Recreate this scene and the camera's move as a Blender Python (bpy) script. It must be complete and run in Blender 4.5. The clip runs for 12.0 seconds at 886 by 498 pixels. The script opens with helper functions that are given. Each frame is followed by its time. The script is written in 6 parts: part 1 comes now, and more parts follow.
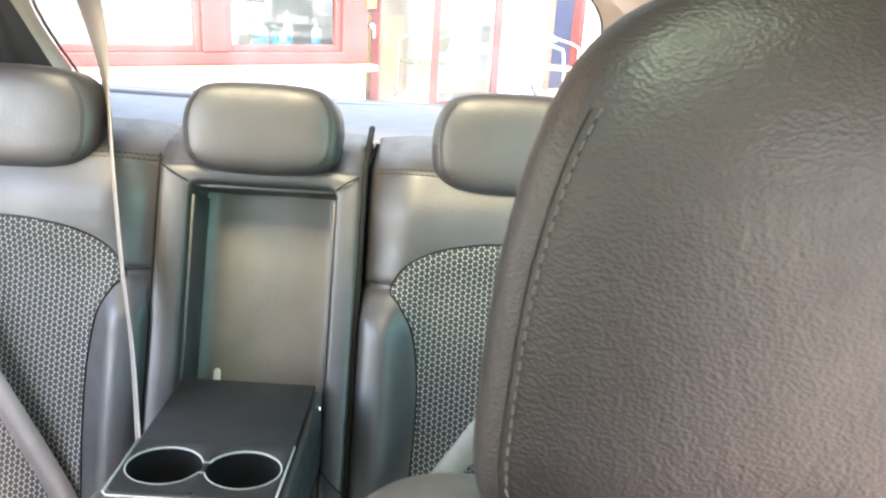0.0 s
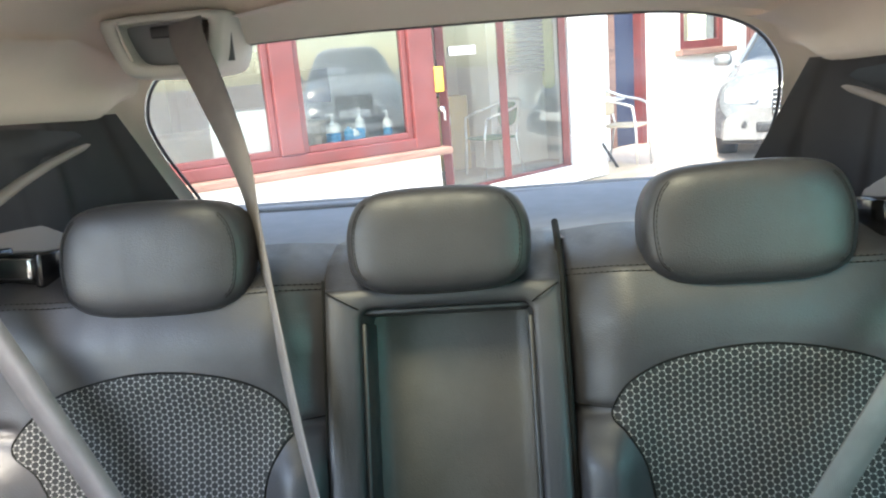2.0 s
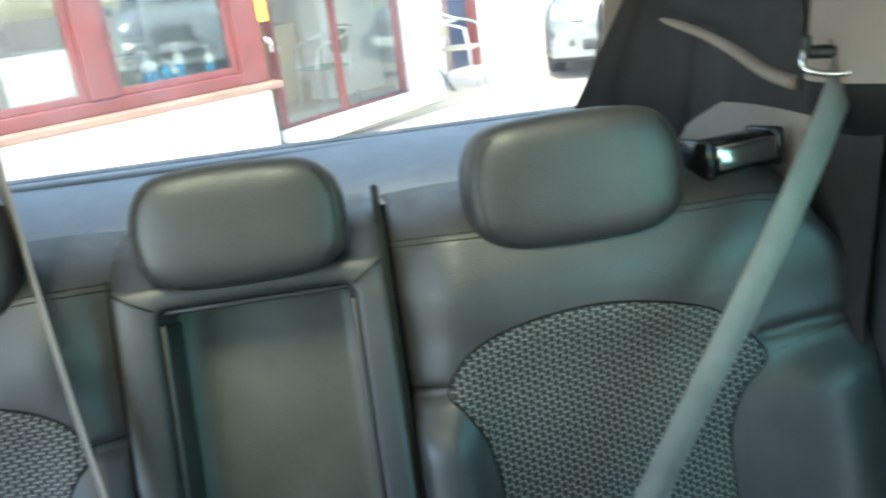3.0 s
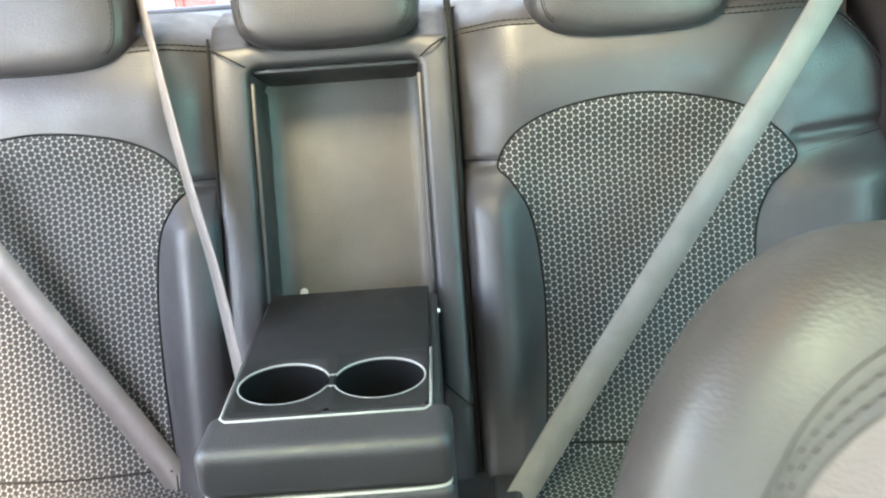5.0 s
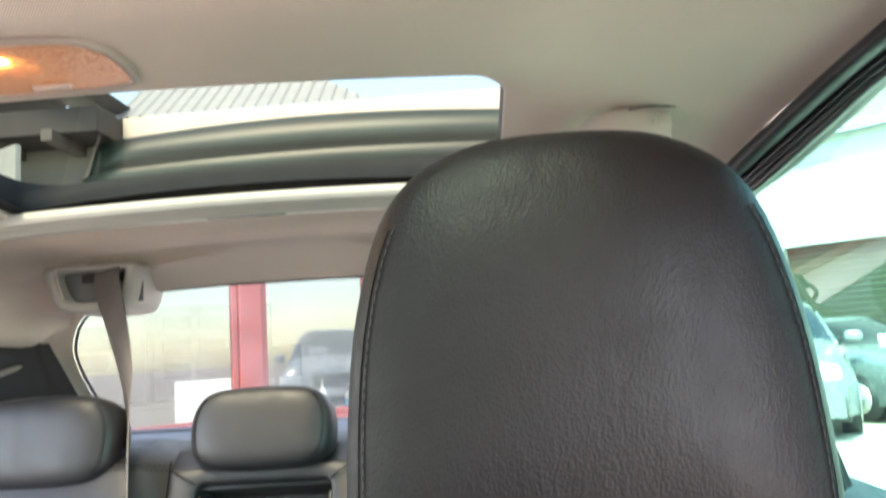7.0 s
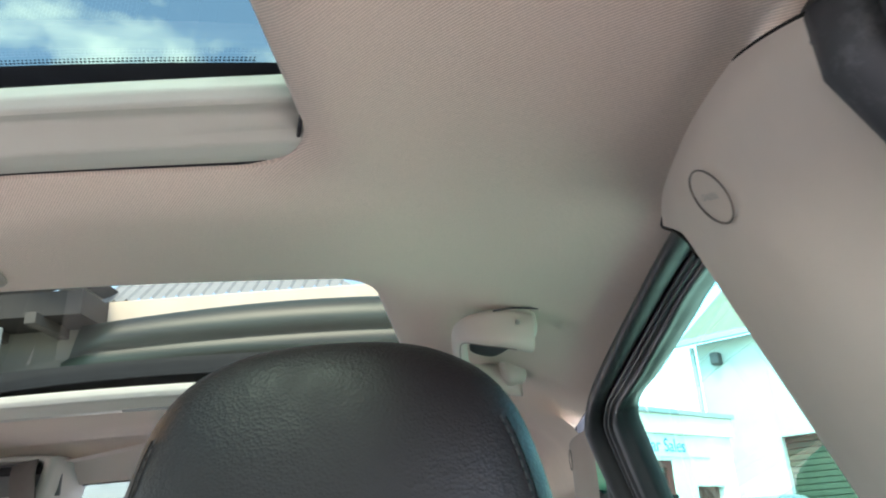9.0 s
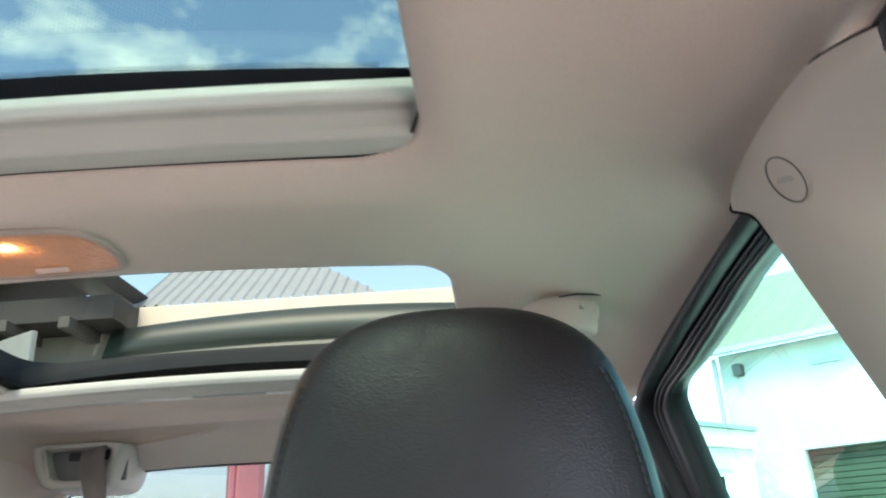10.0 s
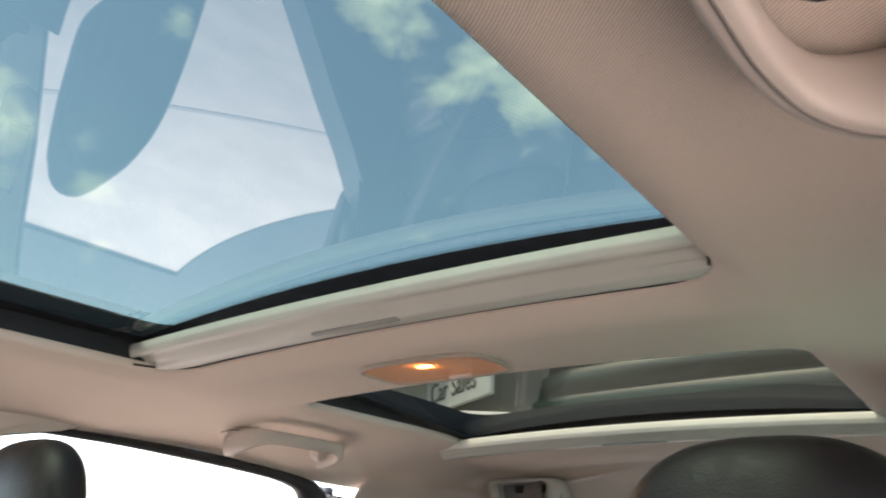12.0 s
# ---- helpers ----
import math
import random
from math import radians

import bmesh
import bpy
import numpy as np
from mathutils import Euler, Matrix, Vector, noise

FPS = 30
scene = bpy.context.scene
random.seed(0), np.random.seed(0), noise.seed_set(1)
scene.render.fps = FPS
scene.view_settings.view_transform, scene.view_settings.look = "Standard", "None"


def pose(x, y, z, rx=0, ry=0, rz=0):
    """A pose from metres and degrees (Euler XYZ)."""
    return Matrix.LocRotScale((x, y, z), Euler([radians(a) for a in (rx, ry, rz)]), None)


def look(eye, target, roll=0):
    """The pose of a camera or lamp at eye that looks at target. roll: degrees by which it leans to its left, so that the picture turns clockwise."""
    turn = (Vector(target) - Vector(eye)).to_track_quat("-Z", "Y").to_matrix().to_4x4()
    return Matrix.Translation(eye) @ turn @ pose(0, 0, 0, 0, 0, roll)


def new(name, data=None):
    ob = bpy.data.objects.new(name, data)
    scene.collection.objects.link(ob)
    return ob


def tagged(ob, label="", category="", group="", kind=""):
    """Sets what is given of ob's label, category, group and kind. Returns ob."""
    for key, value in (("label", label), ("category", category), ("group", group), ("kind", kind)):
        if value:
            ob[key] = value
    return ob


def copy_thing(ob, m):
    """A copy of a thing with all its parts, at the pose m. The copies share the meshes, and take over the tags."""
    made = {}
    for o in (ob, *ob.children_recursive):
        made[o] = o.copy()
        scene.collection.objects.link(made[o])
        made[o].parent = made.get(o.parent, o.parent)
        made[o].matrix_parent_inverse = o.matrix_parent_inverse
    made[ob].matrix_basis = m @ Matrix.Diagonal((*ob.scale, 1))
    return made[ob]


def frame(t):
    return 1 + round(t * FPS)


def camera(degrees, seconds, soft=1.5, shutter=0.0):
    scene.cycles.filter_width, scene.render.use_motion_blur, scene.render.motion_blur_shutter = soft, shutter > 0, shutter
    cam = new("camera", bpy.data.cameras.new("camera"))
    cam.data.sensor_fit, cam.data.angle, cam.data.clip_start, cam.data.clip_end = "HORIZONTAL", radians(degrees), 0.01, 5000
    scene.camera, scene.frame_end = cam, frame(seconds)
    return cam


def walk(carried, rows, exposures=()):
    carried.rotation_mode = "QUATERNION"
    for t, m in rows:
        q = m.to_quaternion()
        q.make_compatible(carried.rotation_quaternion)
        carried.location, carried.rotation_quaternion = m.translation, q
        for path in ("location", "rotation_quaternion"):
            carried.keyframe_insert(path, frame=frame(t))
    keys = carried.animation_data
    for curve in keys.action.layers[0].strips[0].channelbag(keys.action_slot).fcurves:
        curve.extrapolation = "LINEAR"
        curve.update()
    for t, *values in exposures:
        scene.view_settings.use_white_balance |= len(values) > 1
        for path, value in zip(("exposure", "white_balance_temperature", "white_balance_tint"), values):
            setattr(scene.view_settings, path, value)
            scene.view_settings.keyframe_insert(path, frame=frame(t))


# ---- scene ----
cam = camera(59.9, 12.0, soft=2.0, shutter=0.4)
EXPOSURES = [(0.0, 5.25, 7900, 13), (1.0, 4.6, 7300, 10), (1.6, 4.2, 7200, 8), (2.5, 3.75, 6900, 4), (3.2, 4.15, 6600, -5), (4.8, 5.25, 7800, 12), (5.5, 5.0, 7900, 12), (6.0, 4.9, 7800, 12), (6.5, 4.75, 7600, 10), (7.0, 4.0, 7300, 12), (7.5, 3.55, 6650, 13), (9.5, 3.65, 6500, 9), (11.0, 3.3, 7000, 10), (12.0, 3.15, 7250, 13)]
PATH = [
    (0, (0.236, 0.223, 1.214), (0.243, 2.114, 0.561), 3.5),
    (0.5, (0.195, 0.243, 1.204), (0.247, 2.166, 0.657), 1.8),
    (1, (0.164, 0.274, 1.197), (0.176, 2.219, 0.729), -1.1),
    (1.5, (0.103, 0.324, 1.186), (-0.009, 2.274, 0.755), -3.5),
    (2, (0.077, 0.387, 1.21), (-0.1, 2.324, 0.742), -4.8),
    (2.5, (0.098, 0.487, 1.208), (-0.012, 2.399, 0.631), -5.9),
    (3, (0.116, 0.486, 1.231), (0.305, 2.355, 0.546), -6.5),
    (3.2, (0.115, 0.502, 1.221), (0.428, 2.347, 0.517), -6.5),
    (4.8, (0.092, 0.347, 1.072), (0.166, 2.206, 0.337), -4.2),
    (5, (0.108, 0.328, 1.067), (0.104, 2.185, 0.323), -4.1),
    (5.3, (0.144, 0.283, 1.083), (0.073, 2.145, 0.358), -4.1),
    (5.5, (0.153, 0.267, 1.093), (0.074, 2.143, 0.404), -3.5),
    (5.7, (0.189, 0.239, 1.098), (0.077, 2.136, 0.473), -3.4),
    (6, (0.245, 0.18, 1.117), (0.132, 2.123, 0.654), -3.9),
    (6.2, (0.278, 0.187, 1.116), (0.154, 2.158, 0.803), -3.5),
    (6.5, (0.309, 0.157, 1.119), (0.192, 2.151, 1.016), -3.8),
    (6.7, (0.326, 0.128, 1.12), (0.218, 2.125, 1.17), -3.3),
    (7, (0.328, 0.104, 1.118), (0.226, 2.085, 1.376), -3.6),
    (7.5, (0.349, 0.106, 1.129), (0.261, 2.037, 1.64), -3.4),
    (7.7, (0.359, 0.105, 1.131), (0.279, 2.02, 1.701), -3.5),
    (9.3, (0.462, 0.085, 1.119), (0.404, 1.949, 1.839), -3.5),
    (9.5, (0.468, 0.08, 1.115), (0.396, 1.943, 1.84), -3.4),
    (9.7, (0.444, 0.078, 1.1), (0.361, 1.936, 1.836), -3.2),
    (10, (0.394, 0.035, 1.082), (0.29, 1.889, 1.825), -2.7),
    (10.5, (0.377, -0.045, 1.079), (0.195, 1.806, 1.816), -2.5),
    (11, (0.387, -0.089, 1.07), (-0.139, 1.69, 1.817), -1.4),
    (11.2, (0.424, -0.086, 1.089), (-0.262, 1.636, 1.842), -0.3),
    (11.5, (0.49, -0.078, 1.13), (-0.387, 1.558, 1.875), 0.9),
    (12, (0.514, -0.062, 1.143), (-0.598, 1.425, 1.885), 1.8),
]
walk(cam, [(t, look(eye, target, roll)) for t, eye, target, roll in PATH], EXPOSURES)

# ---- light ----
world = bpy.data.worlds.new("sky")
scene.world = world
world.use_nodes = True
wn, wl = world.node_tree.nodes, world.node_tree.links
wn.clear()
SUN_ELEV, SUN_TURN = 56.0, -158.0
w_out = wn.new("ShaderNodeOutputWorld")
w_bg = wn.new("ShaderNodeBackground")
w_sky = wn.new("ShaderNodeTexSky")
w_sky.sky_type, w_sky.sun_disc = "NISHITA", False
w_sky.sun_elevation, w_sky.sun_rotation = radians(SUN_ELEV), radians(SUN_TURN)
w_tc, w_map = wn.new("ShaderNodeTexCoord"), wn.new("ShaderNodeMapping")
w_map.inputs["Scale"].default_value = (1.0, 1.0, 1.7)
w_map.inputs["Location"].default_value = (5.2, 0.3, 2.9)
w_noise = wn.new("ShaderNodeTexNoise")
w_noise.inputs["Scale"].default_value, w_noise.inputs["Detail"].default_value = 3.2, 9.0
w_noise.inputs["Roughness"].default_value = 0.58
w_ramp = wn.new("ShaderNodeValToRGB")
w_ramp.color_ramp.elements[0].position, w_ramp.color_ramp.elements[1].position = 0.58, 0.80
w_mix = wn.new("ShaderNodeMix")
w_mix.data_type = "RGBA"
w_mix.inputs[7].default_value = (6.6, 6.8, 6.2, 1)
wl.new(w_tc.outputs["Generated"], w_map.inputs["Vector"])
wl.new(w_map.outputs["Vector"], w_noise.inputs["Vector"])
bank = w_noise.outputs["Fac"]
for way, wide, lift in (((-0.37, 0.705, 0.60), 8, 0.14), ((-0.07, 0.79, 0.60), 13, 0.25), ((-0.50, 0.61, 0.625), 8, 0.09), ((-0.95, 0.2, 0.35), 12, 0.08), ((0.5, -0.4, 0.75), 30, 0.12)):
    w_dot, w_near, w_add = wn.new("ShaderNodeVectorMath"), wn.new("ShaderNodeMapRange"), wn.new("ShaderNodeMath")
    w_dot.operation, w_near.interpolation_type = "DOT_PRODUCT", "SMOOTHSTEP"
    w_dot.inputs[1].default_value = Vector(way).normalized()
    wl.new(w_tc.outputs["Generated"], w_dot.inputs[0])
    wl.new(w_dot.outputs["Value"], w_near.inputs["Value"])
    w_near.inputs["From Min"].default_value, w_near.inputs["From Max"].default_value = math.cos(radians(wide)), math.cos(radians(wide * 0.2))
    w_near.inputs["To Min"].default_value, w_near.inputs["To Max"].default_value = 0.0, lift
    wl.new(bank, w_add.inputs[0])
    wl.new(w_near.outputs["Result"], w_add.inputs[1])
    bank = w_add.outputs[0]
wl.new(bank, w_ramp.inputs["Fac"])
wl.new(w_ramp.outputs["Color"], w_mix.inputs[0])
wl.new(w_sky.outputs["Color"], w_mix.inputs[6])
wl.new(w_mix.outputs[2], w_bg.inputs["Color"])
w_bg.inputs["Strength"].default_value = 0.15
wl.new(w_bg.outputs["Background"], w_out.inputs["Surface"])

sun = bpy.data.lights.new("sun", "SUN")
sun.energy, sun.angle, sun.color = 1.4, radians(20), (1.0, 0.95, 0.87)
sun_ob = new("sun", sun)
sun_way = Vector((math.sin(radians(SUN_TURN)) * math.cos(radians(SUN_ELEV)), math.cos(radians(SUN_TURN)) * math.cos(radians(SUN_ELEV)), math.sin(radians(SUN_ELEV))))
sun_ob.matrix_world = look(sun_way * 50, (0, 0, 0))


# ---- materials ----
class Mat:
    """A small builder of node materials on the Principled shader."""

    def __init__(self, name, color, rough=0.5, metal=0.0, spec=0.5):
        self.m = bpy.data.materials.new(name)
        self.m.use_nodes = True
        self.t = self.m.node_tree
        self.p = self.t.nodes["Principled BSDF"]
        self.p.inputs["Base Color"].default_value = (*color, 1)
        self.p.inputs["Roughness"].default_value = rough
        self.p.inputs["Metallic"].default_value = metal
        self.p.inputs["Specular IOR Level"].default_value = spec
        self.color, self.rough = color, rough
        self.height = None

    def node(self, kind, **inputs):
        n = self.t.nodes.new("ShaderNode" + kind)
        for k, v in inputs.items():
            n.inputs[k.replace("_", " ")].default_value = v
        return n

    def link(self, a, b):
        self.t.links.new(a, b)

    def coords(self, scale=(1, 1, 1)):
        tc, mp = self.node("TexCoord"), self.node("Mapping", Scale=scale)
        self.link(tc.outputs["Object"], mp.inputs["Vector"])
        return mp.outputs["Vector"]

    def noise(self, scale, detail=4.0, rough=0.55, stretch=(1, 1, 1)):
        n = self.node("TexNoise", Scale=scale, Detail=detail, Roughness=rough)
        self.link(self.coords(stretch), n.inputs["Vector"])
        return n.outputs["Fac"]

    def voronoi(self, scale, feature="F1", stretch=(1, 1, 1)):
        n = self.node("TexVoronoi", Scale=scale)
        n.feature = feature
        self.link(self.coords(stretch), n.inputs["Vector"])
        return n.outputs["Distance"]

    def math(self, op, a, b=0.0, c=0.0):
        n = self.node("Math")
        n.operation = op
        for i, v in enumerate((a, b, c)):
            if isinstance(v, (int, float)):
                n.inputs[i].default_value = v
            else:
                self.link(v, n.inputs[i])
        return n.outputs[0]

    def ramp(self, fac, lo, hi, a, b):
        n = self.node("ValToRGB")
        e = n.color_ramp.elements
        e[0].position, e[1].position = lo, hi
        e[0].color, e[1].color = (*a, 1), (*b, 1)
        self.link(fac, n.inputs["Fac"])
        return n.outputs["Color"]

    def vary(self, fac, amount, lo=0.3, hi=0.7):
        """Colour between darker and lighter by a factor."""
        dark = tuple(c * (1 - amount) for c in self.color)
        light = tuple(min(1, c * (1 + amount)) for c in self.color)
        self.link(self.ramp(fac, lo, hi, dark, light), self.p.inputs["Base Color"])
        return self

    def rough_vary(self, fac, a, b):
        self.link(self.ramp(fac, 0.3, 0.7, (a, a, a), (b, b, b)), self.p.inputs["Roughness"])
        return self

    def bump(self, fac, strength, distance):
        n = self.node("Bump", Strength=strength, Distance=distance)
        self.link(fac, n.inputs["Height"])
        if self.height:
            self.link(self.height, n.inputs["Normal"])
        self.height = n.outputs["Normal"]
        self.link(self.height, self.p.inputs["Normal"])
        return self


def leather(name, color, rough=0.33, fold=0.16, grain=0.35, spec=0.48, deep=0.0006):
    k = Mat(name, color, rough, spec=spec)
    k.vary(k.noise(14, 5), 0.16).rough_vary(k.noise(35, 4), rough - 0.06, rough + 0.09)
    k.bump(k.voronoi(620, "F1", (1, 1, 1)), grain, deep).bump(k.noise(170, 5, 0.62, (1, 0.42, 1)), fold, 0.002).bump(k.noise(16, 3), 0.16, 0.003)
    return k.m


def plastic(name, color, rough=0.5, grain=900, metal=0.0, spec=0.5):
    k = Mat(name, color, rough, metal, spec)
    k.vary(k.noise(9, 5), 0.06).bump(k.noise(grain, 2), 0.12, 0.0004)
    k.rough_vary(k.noise(25, 3), rough - 0.05, rough + 0.07)
    return k.m


def wall_paint(name, color, rough=0.85, scale=1.2, relief=0.5):
    k = Mat(name, color, rough)
    k.vary(k.noise(scale, 8, 0.65, (1, 1, 0.4)), 0.10, 0.25, 0.75).bump(k.noise(90, 4), relief, 0.004)
    return k.m


def hex_fabric(name):
    """Knitted spacer fabric: a light honeycomb net over dark round cells."""
    k = Mat(name, (0.1, 0.1, 0.1), 0.75, spec=0.25)
    sep = k.node("SeparateXYZ")
    k.link(k.coords(), sep.inputs[0])
    a, b = 0.0138, 0.0077
    cells = []
    for ox, oy in ((0.0, 0.0), (0.5, 0.5)):
        fx = k.math("SUBTRACT", k.math("FRACT", k.math("ADD", k.math("DIVIDE", sep.outputs[0], a), ox)), 0.5)
        fy = k.math("SUBTRACT", k.math("FRACT", k.math("ADD", k.math("DIVIDE", sep.outputs[1], b), oy)), 0.5)
        fx = k.math("MULTIPLY", fx, a / b)
        cells.append(k.math("SQRT", k.math("ADD", k.math("MULTIPLY", fx, fx), k.math("MULTIPLY", fy, fy))))
    d = k.math("MINIMUM", *cells)
    thread = k.math("ADD", d, k.math("MULTIPLY", k.math("SUBTRACT", k.noise(900, 2), 0.5), 0.09))
    k.link(k.ramp(thread, 0.455, 0.535, (0.017, 0.0175, 0.018), (0.25, 0.245, 0.235)), k.p.inputs["Base Color"])
    k.bump(thread, 0.7, 0.0015).bump(k.noise(22, 3), 0.2, 0.002)
    return k.m


def webbing(name, color):
    k = Mat(name, color, 0.55, spec=0.4)
    w = k.node("TexWave", Scale=150.0, Distortion=0.4)
    w.bands_direction = "X"
    k.link(k.coords(), w.inputs["Vector"])
    k.vary(k.noise(30, 4), 0.12).bump(w.outputs["Fac"], 0.35, 0.0006)
    return k.m


def liner(name, color):
    """Knitted roof lining with a fine diagonal weave."""
    k = Mat(name, color, 0.92, spec=0.2)
    w = k.node("TexWave", Scale=300.0, Distortion=0.5, Detail=1.0)
    w.bands_direction = "DIAGONAL"
    k.link(k.coords((1, 1, 0.2)), w.inputs["Vector"])
    weave = k.math("ADD", k.math("MULTIPLY", w.outputs["Fac"], 0.45), k.math("MULTIPLY", k.noise(620, 2, 0.7), 0.55))
    k.vary(weave, 0.14).bump(weave, 0.5, 0.0009).bump(k.noise(5, 3), 0.12, 0.004)
    return k.m


def pane(name, tint, gloss=1.0, dust_haze=0.0):
    """Car or window glass: clear tinted sheet with its mirror gloss, and a dusty film that doubles as haze."""
    m = bpy.data.materials.new(name)
    m.use_nodes = True
    t = m.node_tree
    t.nodes.clear()
    out = t.nodes.new("ShaderNodeOutputMaterial")
    clear, shiny = t.nodes.new("ShaderNodeBsdfTransparent"), t.nodes.new("ShaderNodeBsdfGlossy")
    clear.inputs["Color"].default_value = (*tint, 1)
    shiny.inputs["Roughness"].default_value = 0.0
    shiny.inputs["Color"].default_value = (0.97, 1.0, 0.99, 1)
    lw = t.nodes.new("ShaderNodeLayerWeight")

    def calc(op, a, b):
        n = t.nodes.new("ShaderNodeMath")
        n.operation = op
        for i, v in enumerate((a, b)):
            if isinstance(v, (int, float)):
                n.inputs[i].default_value = v
            else:
                t.links.new(v, n.inputs[i])
        return n.outputs[0]
    one = calc("ADD", calc("MULTIPLY", calc("POWER", lw.outputs["Facing"], 5.0), 0.96), 0.042)
    both = calc("MULTIPLY", calc("DIVIDE", calc("MULTIPLY", one, 2.0), calc("ADD", one, 1.0)), gloss)
    mix = t.nodes.new("ShaderNodeMixShader")
    t.links.new(both, mix.inputs[0])
    t.links.new(clear.outputs[0], mix.inputs[1])
    t.links.new(shiny.outputs[0], mix.inputs[2])
    last = mix.outputs[0]
    if dust_haze:
        tc, nz = t.nodes.new("ShaderNodeTexCoord"), t.nodes.new("ShaderNodeTexNoise")
        nz.inputs["Scale"].default_value, nz.inputs["Detail"].default_value = 9.0, 9.0
        t.links.new(tc.outputs["Object"], nz.inputs["Vector"])
        dust_veil, mix2 = t.nodes.new("ShaderNodeBsdfTranslucent"), t.nodes.new("ShaderNodeMixShader")
        dust_veil.inputs["Color"].default_value = (0.6, 0.6, 0.56, 1)
        t.links.new(calc("MULTIPLY", calc("POWER", nz.outputs["Fac"], 2.5), dust_haze), mix2.inputs[0])
        t.links.new(last, mix2.inputs[1])
        t.links.new(dust_veil.outputs[0], mix2.inputs[2])
        last = mix2.outputs[0]
    t.links.new(last, out.inputs["Surface"])
    return m


M_LEATHER = leather("black_leather", (0.0255, 0.0245, 0.0275), 0.44, 0.05, 0.35, 0.50)
M_LEATHER_SEAT = leather("seat_leather", (0.027, 0.0240, 0.0245), 0.46, 0.04, 0.18)
M_LEATHER_SOFT = leather("front_leather", (0.0098, 0.0078, 0.0092), 0.47, 0.22, 0.25, 0.32, 0.0010)
M_INSERT = leather("insert_leather", (0.066, 0.053, 0.052), 0.48, 0.04)
M_PANEL = leather("recess_panel", (0.055, 0.053, 0.049), 0.5)
M_FABRIC = hex_fabric("mesh_fabric")
M_THREAD = plastic("thread", (0.032, 0.030, 0.031), 0.7)
M_SEAM = plastic("seam_groove", (0.006, 0.006, 0.006), 0.8, spec=0.2)
M_BELT = webbing("seat_belt_webbing", (0.138, 0.122, 0.116))
M_LINER = liner("roof_lining", (0.66, 0.555, 0.475))
M_CREAM = plastic("cream_trim", (0.62, 0.54, 0.485), 0.55, 500)
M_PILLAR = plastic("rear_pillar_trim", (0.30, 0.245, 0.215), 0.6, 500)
M_RAIL = plastic("blind_rail", (0.52, 0.51, 0.455), 0.45, 500)
M_BLACK = plastic("black_plastic", (0.02, 0.021, 0.023), 0.42)
M_GLOSSBLACK = plastic("gloss_black", (0.01, 0.01, 0.011), 0.12)
M_RUBBER = plastic("rubber_seal", (0.015, 0.016, 0.018), 0.5, 300)
M_FRAME = plastic("frame_black", (0.022, 0.025, 0.027), 0.35, 300)
k = Mat("dusty_rubber", (0.05, 0.053, 0.062), 0.6, spec=0.35)
k.link(k.ramp(k.noise(75, 6, 0.7), 0.52, 0.80, (0.046, 0.049, 0.058), (0.12, 0.124, 0.135)), k.p.inputs["Base Color"])
k.bump(k.noise(60, 3), 0.2, 0.001)
M_RUBBER_WORN = k.m
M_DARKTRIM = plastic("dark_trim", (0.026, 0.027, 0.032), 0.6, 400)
M_QUARTER = plastic("quarter_trim", (0.016, 0.015, 0.016), 0.6, 400, spec=0.35)
M_QUARTER_WARM = plastic("quarter_trim_brown", (0.030, 0.025, 0.026), 0.6, 400, spec=0.25)
M_RIDGE = plastic("tan_moulding_highlight", (0.25, 0.195, 0.165), 0.6, 400)
M_GATE = plastic("tailgate_trim", (0.63, 0.525, 0.45), 0.65, 500, spec=0.3)
M_EDGE = plastic("roof_edge_trim", (0.64, 0.535, 0.46), 0.85, 300, spec=0.2)
M_COVER = plastic("luggage_cover_vinyl", (0.165, 0.163, 0.172), 0.65, 600)
M_CHROME = plastic("chrome", (0.75, 0.75, 0.75), 0.12, 100, 1.0)
M_POST = plastic("headrest_post_steel", (0.50, 0.50, 0.50), 0.26, 100, 1.0)
M_SATIN = plastic("satin_trim", (0.26, 0.26, 0.255), 0.35, 300)
M_CARPET = plastic("carpet", (0.03, 0.03, 0.032), 0.95, 250)
M_RED = plastic("red_button", (0.35, 0.02, 0.02), 0.4)
M_CERAMIC = plastic("ceramic_edge", (0.004, 0.005, 0.008), 0.6)
M_COLLAR = plastic("collar_black", (0.006, 0.006, 0.006), 0.30, spec=0.4)
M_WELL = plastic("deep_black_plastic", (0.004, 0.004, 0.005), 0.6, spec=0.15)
M_TRAY = plastic("tray_black", (0.012, 0.012, 0.013), 0.55, 300, spec=0.3)
M_MARK = plastic("moulded_mark", (0.16, 0.14, 0.125), 0.6)
M_ROOFGLASS = pane("roof_glass", (0.101, 0.136, 0.115), 0.72, 0.002)
M_ROOFGLASS_REAR = pane("rear_roof_glass", (0.195, 0.20, 0.165), 0.05, 0.0)
M_FRONTGLASS = pane("front_side_glass", (0.62, 0.73, 0.67), 1.0)
M_SIDEGLASS = pane("side_glass", (0.37, 0.80, 0.665), 0.8)
# Strong film on the rear glass imitates glare that washes out the view.
M_REARGLASS = pane("rear_glass", (0.55, 0.56, 0.55), 0.3, 0.20)
M_SHOPGLASS = pane("shop_glass", (0.78, 0.80, 0.79), 1.1)
M_SCREEN = pane("windscreen_glass", (0.25, 0.248, 0.238), 0.5)


